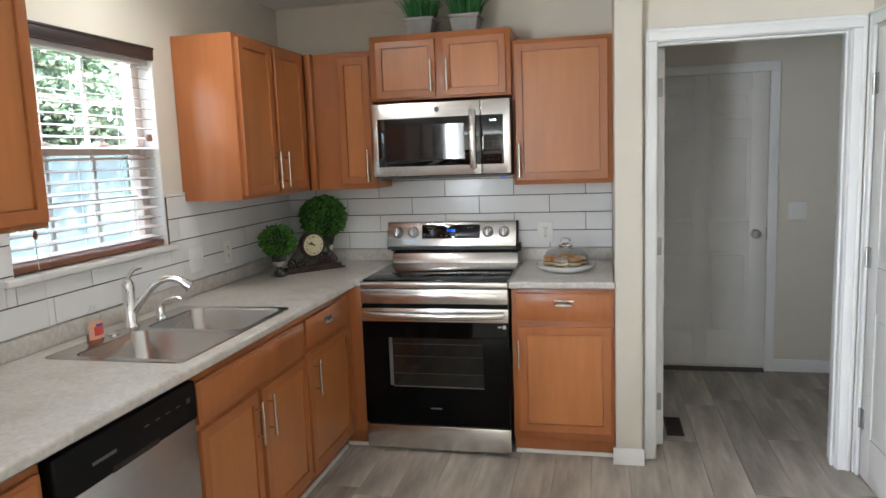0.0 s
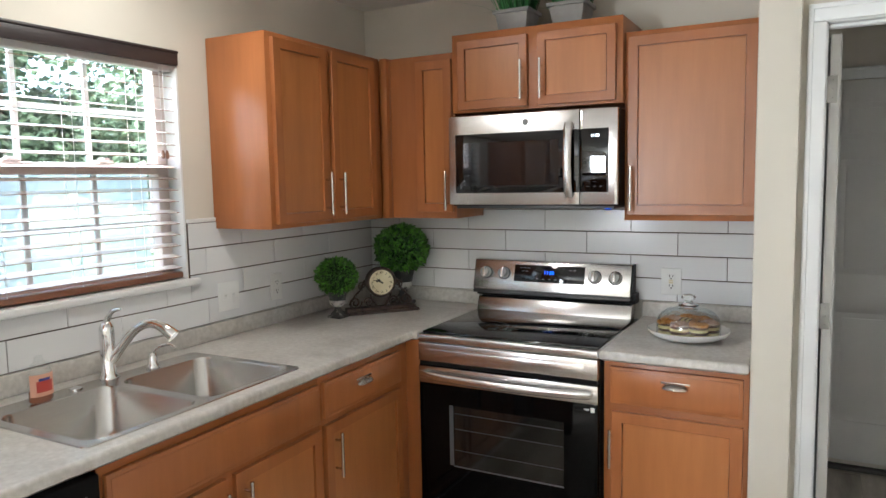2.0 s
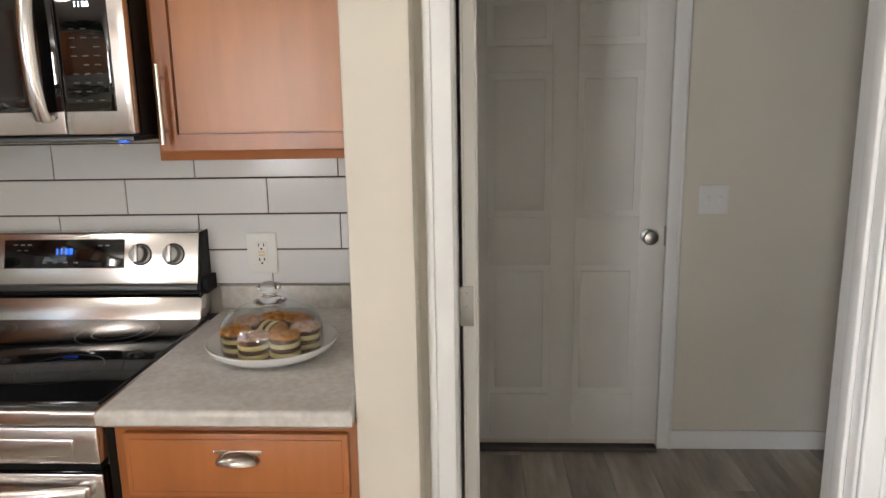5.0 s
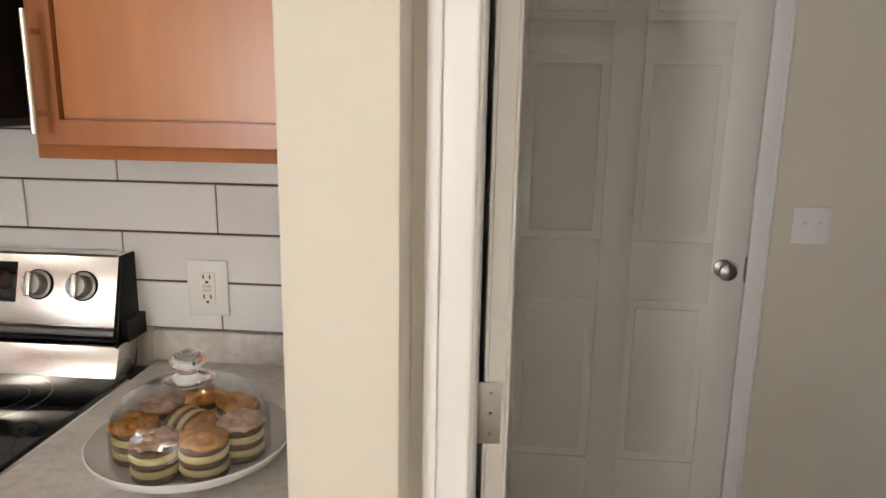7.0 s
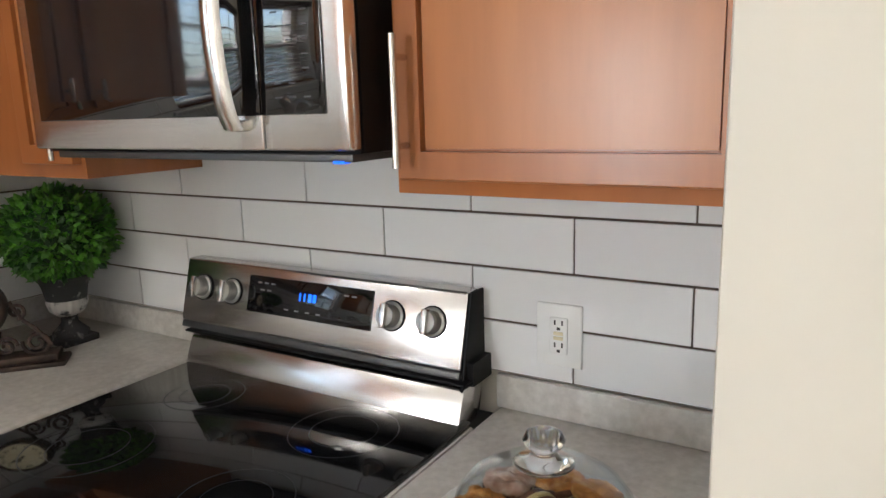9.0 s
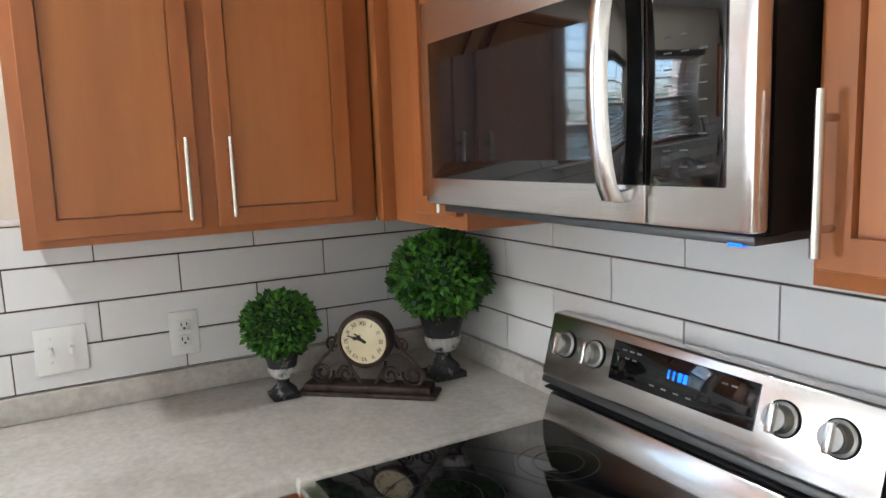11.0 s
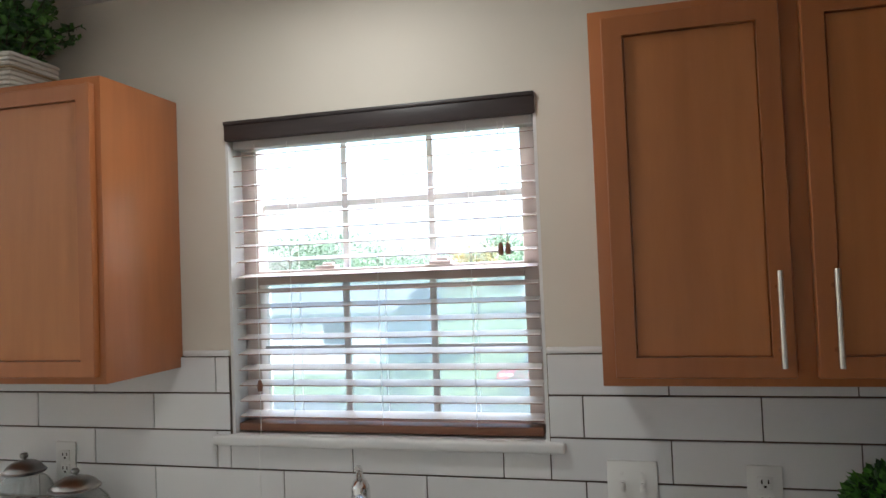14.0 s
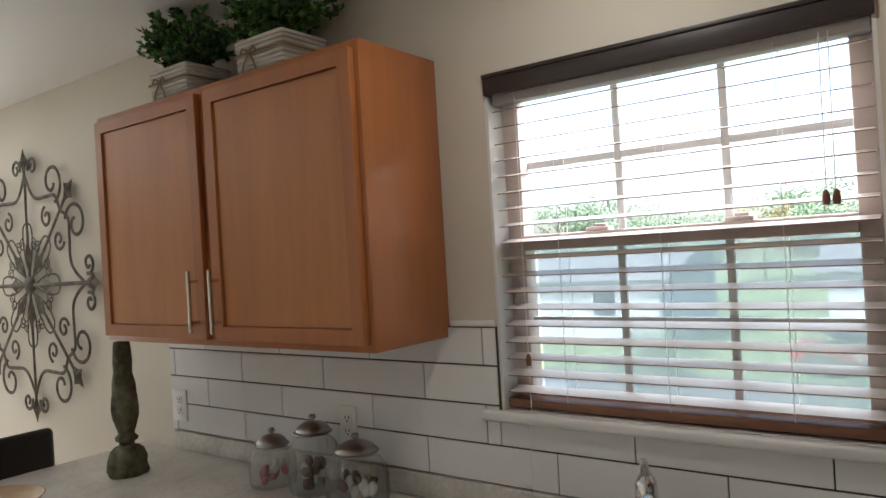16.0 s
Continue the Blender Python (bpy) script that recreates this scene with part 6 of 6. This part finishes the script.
for k in range(8):
    a = 45 * k
    long_ = 0.59 if k % 2 == 0 else 0.585
    art_bar([art_pt(a, 0.03), art_pt(a, long_ * 0.5), art_pt(a, long_)], 0.008, "spoke")
    # leaf at the tip and leaf near the hub
    for r0, r1, w in ((long_ - 0.08, long_ + 0.06, 0.035), (0.05, 0.24, 0.024)):
        b = bmesh.new()
        d, s = art_pt(a, 1) - art_pt(a, 0), art_pt(a + 90, 1) - art_pt(a + 90, 0)
        for q0, q1, ww in ((0, 1, w), (0.25, 0.8, w * 1.5)):
            base_, tip_ = art_pt(a, r0 + (r1 - r0) * q0), art_pt(a, r0 + (r1 - r0) * q1)
            mid_ = (base_ + tip_) / 2
            up_ = Vector((0.016, 0, 0))
            v = [b.verts.new(p) for p in (base_, mid_ + s * ww, tip_, mid_ - s * ww, mid_ + up_)]
            for i in range(4):
                b.faces.new((v[i], v[(i + 1) % 4], v[4]))
            b.faces.new((v[3], v[2], v[1], v[0]))
        part("iron_leaf", b, ARTIRON, art, "cast iron leaf")
    for s in (-1, 1):
        if k % 2:
            # large loops beside each diagonal leaf, small curls inside them
            art_curl(a + s * 15.3, 0.53, 0.095, 0.022, a - s * 120, a + s * 300, 0.0075)
            art_curl(a + s * 12, 0.365, 0.05, 0.012, a + s * 60, a + s * 480, 0.007)
        else:
            # fleur curls at each upright and level tip
            art_curl(a + s * 8.5, 0.56, 0.045, 0.012, a - s * 110, a + s * 330, 0.0075)
            art_bar(curve_points([art_pt(a, 0.52), art_pt(a + s * 7, 0.44), art_pt(a + s * 15, 0.415), art_pt(a + s * 27, 0.45), art_pt(a + s * 36, 0.49), art_pt(a + s * 45, 0.465)], 6), 0.0075)
        # thin inner curls round the hub
        art_curl(a + s * 16, 0.2, 0.03, 0.009, a, a + s * 470, 0.0035)
    art_bar(curve_points([art_pt(a, 0.05), art_pt(a + 14, 0.17), art_pt(a + 9, 0.27), art_pt(a, 0.3)], 6), 0.0045)
    art_bar(curve_points([art_pt(a, 0.05), art_pt(a - 14, 0.17), art_pt(a - 9, 0.27), art_pt(a, 0.3)], 6), 0.0045)
b = lathe(bmesh.new(), [(0.045, -0.006), (0.04, 0.008), (0.02, 0.016), (0.0001, 0.018)], (AXO, AY, AZ), 24, Matrix.Rotation(radians(90), 4, "Y"))
part("boss", b, ARTIRON, art, smooth=60)
part("wall_fixing", tube(bmesh.new(), [(0.0, AY, AZ), (AXO, AY, AZ)], 0.006, 8), ARTIRON, art)

lamp = thing("recessed_lamp", (0.5, -1.68, 2.41), "small round ceiling lamp over the sink", "lamp")
part("trim_ring", lathe(bmesh.new(), [(0.1, 2.44), (0.1, 2.432), (0.085, 2.426), (0.0001, 2.426)], (0.5, -1.68, 0), 32), WHITE, lamp)

# ---- backsplash tiles ----
ROWS = [0.9845, 1.087, 1.19, 1.2925, 1.394]
GAP, BED = 0.003, 0.0046
tile_meshes = {}


def tile(parent, face, u0, u1, z0, z1):
    key = (face, round(u1 - u0, 4), round(z1 - z0, 4))
    if key not in tile_meshes:
        tile_meshes[key] = mesh_of("tile", rail(face, 0, u1 - u0, 0.005, 0.0125, 0, z1 - z0, 0.0012), TILE)
    ob = new("tile", tile_meshes[key])
    ob.parent = parent
    ob.location = (u0, 0, z0) if face == "N" else (0, u0, z0)


def tiled(face, u0, u1, first, pitch, name, label, holes=(), rows=4):
    area = solid(name, bmesh.new(), GROUT, label, kind="structure")
    b = bmesh.new()
    for r in range(rows):
        z0, z1 = ROWS[r], ROWS[r + 1]
        spans = [(u0, u1, z0, z1)]
        for h0, h1, hz0, hz1 in holes:
            out = []
            for a, c_, p, q in spans:
                if h1 <= a or h0 >= c_ or hz1 <= p or hz0 >= q:
                    out.append((a, c_, p, q))
                    continue
                if h0 > a:
                    out.append((a, h0, p, q))
                if h1 < c_:
                    out.append((h1, c_, p, q))
                if hz0 > p + 0.01:
                    out.append((max(a, h0), min(c_, h1), p, hz0))
            spans = out
        for a, c_, p, q in spans:
            rail(face, a, c_, 0.0005, 0.0085, p, q, 0, b)
            start = first + (pitch / 2 if r % 2 else 0)
            k = math.floor((a - start) / pitch)
            while start + k * pitch < c_:
                t0, t1 = max(a, start + k * pitch), min(c_, start + (k + 1) * pitch)
                if t1 - t0 > 0.012:
                    tile(area, face, t0 + GAP / 2, t1 - GAP / 2, p + BED / 2, q - BED / 2)
                k += 1
    b.to_mesh(area.data)
    b.free()
    return area


tiled("N", 0.013, STUB_X0 - 0.001, 1.622 - 0.408 * 4, 0.408, "backsplash_north", "white subway tiles with dark grout behind the stove")
tiled("W", -3.62, -0.001, -0.788 - 0.3993 * 8, 0.3993, "backsplash_west", "white subway tiles with dark grout along the counter", holes=[(WIN_Y0 - 0.002, WIN_Y1 + 0.002, WIN_Z0 - 0.026, 9)])
b = boxed(0.0005, 0.016, WIN_Y1 + 0.002, -1.128, 1.394, 1.41, bevel=0.004)
box(b, 0.0005, 0.016, -2.285, WIN_Y0 - 0.002, 1.394, 1.41, bevel=0.004)
solid("trim_tile_cap", b, WHITE, "slim white cap moulding on the tiles", kind="structure", smooth=35)

# ---- outdoors ----
GZ = -2.4
solid("ground", boxed(-900, -0.16, -900, 900, GZ - 0.3, GZ), LAWN, "green lawn outside the window", kind="structure")
solid("road", boxed(-19, -12.5, -300, 300, GZ, GZ + 0.02), ASPHALT, "grey asphalt street outside", kind="structure")
solid("driveway", boxed(-12.5, -3.5, -9.5, -5.8, GZ, GZ + 0.015), ASPHALT, "pale grey parking pad outside", kind="structure")


def house(x, y, w, d, h, roof_h, label):
    t = thing("house", (x, y, GZ), label, "house", "houses across the street")
    part("wall", boxed(x - d / 2, x + d / 2, y - w / 2, y + w / 2, GZ, GZ + h), SIDING, t)
    b = bmesh.new()
    e = 0.5
    pts = [(x - d / 2 - e, y - w / 2 - e, GZ + h), (x + d / 2 + e, y - w / 2 - e, GZ + h), (x + d / 2 + e, y + w / 2 + e, GZ + h), (x - d / 2 - e, y + w / 2 + e, GZ + h), (x, y - w / 2 - e, GZ + h + roof_h), (x, y + w / 2 + e, GZ + h + roof_h)]
    v = [b.verts.new(p) for p in pts]
    for f in ((0, 1, 4), (2, 3, 5), (1, 2, 5, 4), (3, 0, 4, 5), (3, 2, 1, 0)):
        b.faces.new([v[i] for i in f])
    part("roof", b, ROOF, t)
    xf = x + d / 2
    for k in (-0.32, 0.05, 0.33):
        wn_ = part("window", boxed(xf, xf + 0.06, y + k * w - 0.55, y + k * w + 0.55, GZ + 1.0, GZ + 2.2), MUNTIN, t)
        part("pane", boxed(xf + 0.061, xf + 0.07, y + k * w - 0.47, y + k * w + 0.47, GZ + 1.08, GZ + 2.12), BLACKGLASS, wn_)
    part("door", boxed(xf, xf + 0.06, y - 0.14 * w - 0.5, y - 0.14 * w + 0.5, GZ, GZ + 2.1), FRAMEPINK, t)


house(-29, -17, 13, 8, 2.5, 1.1, "single-storey pale house with a grey shingle roof")
house(-31, 1, 12, 8, 2.5, 1.1, "single-storey pale house with a grey shingle roof")
house(-27, -36, 12, 8, 2.5, 1.1, "single-storey pale house with a grey shingle roof")


def car(x, y, turn, paint, label):
    t = thing("parked_car", (0, 0, 0), label, "car", "parked cars")
    b = boxed(-2.1, 2.1, -0.85, 0.85, 0.35, 0.85, bevel=0.18, segments=3)
    part("body", b, paint, t, smooth=60)
    b = boxed(-1.25, 1.0, -0.76, 0.76, 0.8, 1.42, bevel=0.25, segments=3)
    part("cabin", b, BLACKGLASS, t, smooth=60)
    part("roof", boxed(-0.9, 0.65, -0.68, 0.68, 1.395, 1.45, bevel=0.025), paint, t)
    for wx in (-1.3, 1.35):
        for wy in (-0.86, 0.86):
            w = part("wheel", lathe(bmesh.new(), [(0.2, -0.1), (0.32, -0.09), (0.32, 0.09), (0.2, 0.1)], (wx, wy, 0.32), 20, Matrix.Rotation(radians(90), 4, "X")), RUBBER, t)
            part("rim", lathe(bmesh.new(), [(0.19, -0.105), (0.1, -0.11), (0.1, 0.11), (0.19, 0.105)], (wx, wy, 0.32), 16, Matrix.Rotation(radians(90), 4, "X")), DWSTEEL, w)
    t.matrix_basis = Matrix.Translation((x, y, GZ + 0.015)) @ pose(0, 0, 0, 0, 0, turn)


car(-9.3, -7.6, 3, CARPAINT, "grey parked car on the drive")
car(-20.5, -3.0, 90, CARRED, "red parked car by the street")
car(-20.6, -24.0, 90, CARPAINT, "grey parked car by the street")


def tree(x, y, height, spread_, seed, leaves, material, label, leaf=0.1):
    t = thing("tree", (x, y, GZ), label, "tree", "trees outside")
    rng = random.Random(seed)
    b = bmesh.new()
    trunk = curve_points([(x, y, GZ), (x + rng.uniform(-0.2, 0.2), y, GZ + height * 0.35), (x + rng.uniform(-0.3, 0.3), y + rng.uniform(-0.3, 0.3), GZ + height * 0.8)], 5)
    tube(b, trunk, 0.2, 8, [height * 0.022 * (1 - 0.8 * k / (len(trunk) - 1)) for k in range(len(trunk))])
    centres = []
    for k in range(16):
        a = rng.uniform(0, 6.283)
        f = rng.uniform(0.25, 0.95)
        reach = spread_ * (1.0 - abs(f - 0.55) * 1.1) * rng.uniform(0.4, 1.0)
        root = trunk[min(len(trunk) - 1, int(f * (len(trunk) - 1)))]
        tip = Vector((x + math.cos(a) * reach, y + math.sin(a) * reach, GZ + height * (0.2 + 0.78 * f)))
        tube(b, [root, (root + tip) / 2 + Vector((0, 0, 0.2)), tip], 0.05, 5, [height * 0.007, height * 0.005, height * 0.002])
        centres.append((tip, spread_ * rng.uniform(0.25, 0.42)))
    part("trunk", b, BARK, t, smooth=60)
    b = bmesh.new()
    for k in range(leaves):
        c_, r = centres[k % len(centres)]
        n = Vector([rng.gauss(0, 0.5) for _ in range(3)])
        p = c_ + Vector((n.x, n.y, n.z * 0.75)) * r
        d = Vector((rng.uniform(-1, 1), rng.uniform(-1, 1), rng.uniform(-0.6, 0.6))).normalized()
        add_leaf(b, p, d, spread_ * leaf * rng.uniform(0.7, 1.3), rng)
    raw_part("crown", b, material, t)


rng = random.Random(5)
# a tall stand of trees to the north-west, a low far line to the west and south-west
for k in range(11):
    tree(-13 - rng.uniform(0, 9), 7.5 + k * 2.6 + rng.uniform(-0.8, 0.8), rng.uniform(9, 13), 4.0, 100 + k, 11000, TREE_LEAF, "leafy green tree outside the window", 0.075)
for k in range(16):
    tree(-52 - rng.uniform(0, 14), -64 + k * 5.4 + rng.uniform(-1.5, 1.5), rng.uniform(6.0, 9.0), 4.6, 200 + k, 4800, AUTUMN_LEAF if k in (5, 9) else TREE_LEAF, "distant tree with yellowing autumn leaves" if k in (5, 9) else "distant leafy tree beyond the houses", 0.05)
for k in range(7):
    tree(-9.5 - rng.uniform(0, 2), 4.5 + k * 2.3, 3.0, 1.9, 320 + k, 2600, TREE_LEAF, "dense green shrub under the trees", 0.06)
tree(-12.5, -2.2, 2.3, 1.4, 301, 2500, TREE_LEAF, "low leafy shrub by the street", 0.07)
tree(-14.0, -6.8, 2.0, 1.3, 302, 2500, TREE_LEAF, "low leafy shrub by the drive", 0.07)

# ---- floor register in the laundry passage ----
reg = thing("floor_register", (2.29, -0.17, 0), "dark brown slotted floor register by the open door", "vent")
b = bmesh.new()
for x0, x1, y0_, y1_ in ((2.25, 2.262, -0.3, -0.04), (2.328, 2.34, -0.3, -0.04), (2.262, 2.328, -0.3, -0.288), (2.262, 2.328, -0.052, -0.04)):
    box(b, x0, x1, y0_, y1_, 0.0, 0.005, bevel=0.001, segments=1)
part("frame", b, IRON, reg)
part("backing", boxed(2.262, 2.328, -0.288, -0.052, 0.0002, 0.001), SLOT, reg)
for k in range(14):
    part("slat", boxed(2.262, 2.328, -0.283 + k * 0.0165, -0.276 + k * 0.0165, 0.001, 0.004), IRON, reg)

# ---- floor planks ----
plank_meshes = {}
PW, PL = 0.178, 1.22
rng = random.Random(17)
PLANKS = 0
for r in range(22):
    x0 = -0.1 + r * PW
    y = -5.745
    first = rng.uniform(0.15, PL)
    while y < 0.96:
        y1_ = min(y + (first if y < -5.7 else PL), 0.96)
        if y1_ - y > 0.05:
            key = round(y1_ - y, 3)
            if key not in plank_meshes:
                plank_meshes[key] = mesh_of("plank", boxed(0.0006, PW - 0.0006, 0.0006, y1_ - y - 0.0006, -0.008, 0, bevel=0.0012, segments=1), PLANK)
            ob = new("plank", plank_meshes[key])
            ob.parent = floor
            ob.location = (x0, y, 0)
        y = y1_
b = bmesh.new()
for r in range(41):
    x0 = -0.1 + r * PW
    y = -9.5
    end = -5.8 if r < 22 else -3.4
    while y < end:
        box(b, x0 + 0.0006, x0 + PW - 0.0006, y + 0.0006, min(y + PL, end + 0.05) - 0.0006, -0.0085, -0.0005)
        y += PL
rest = solid("rest_of_planks", b, PLANK, "", kind="stuff")
rest.parent = floor
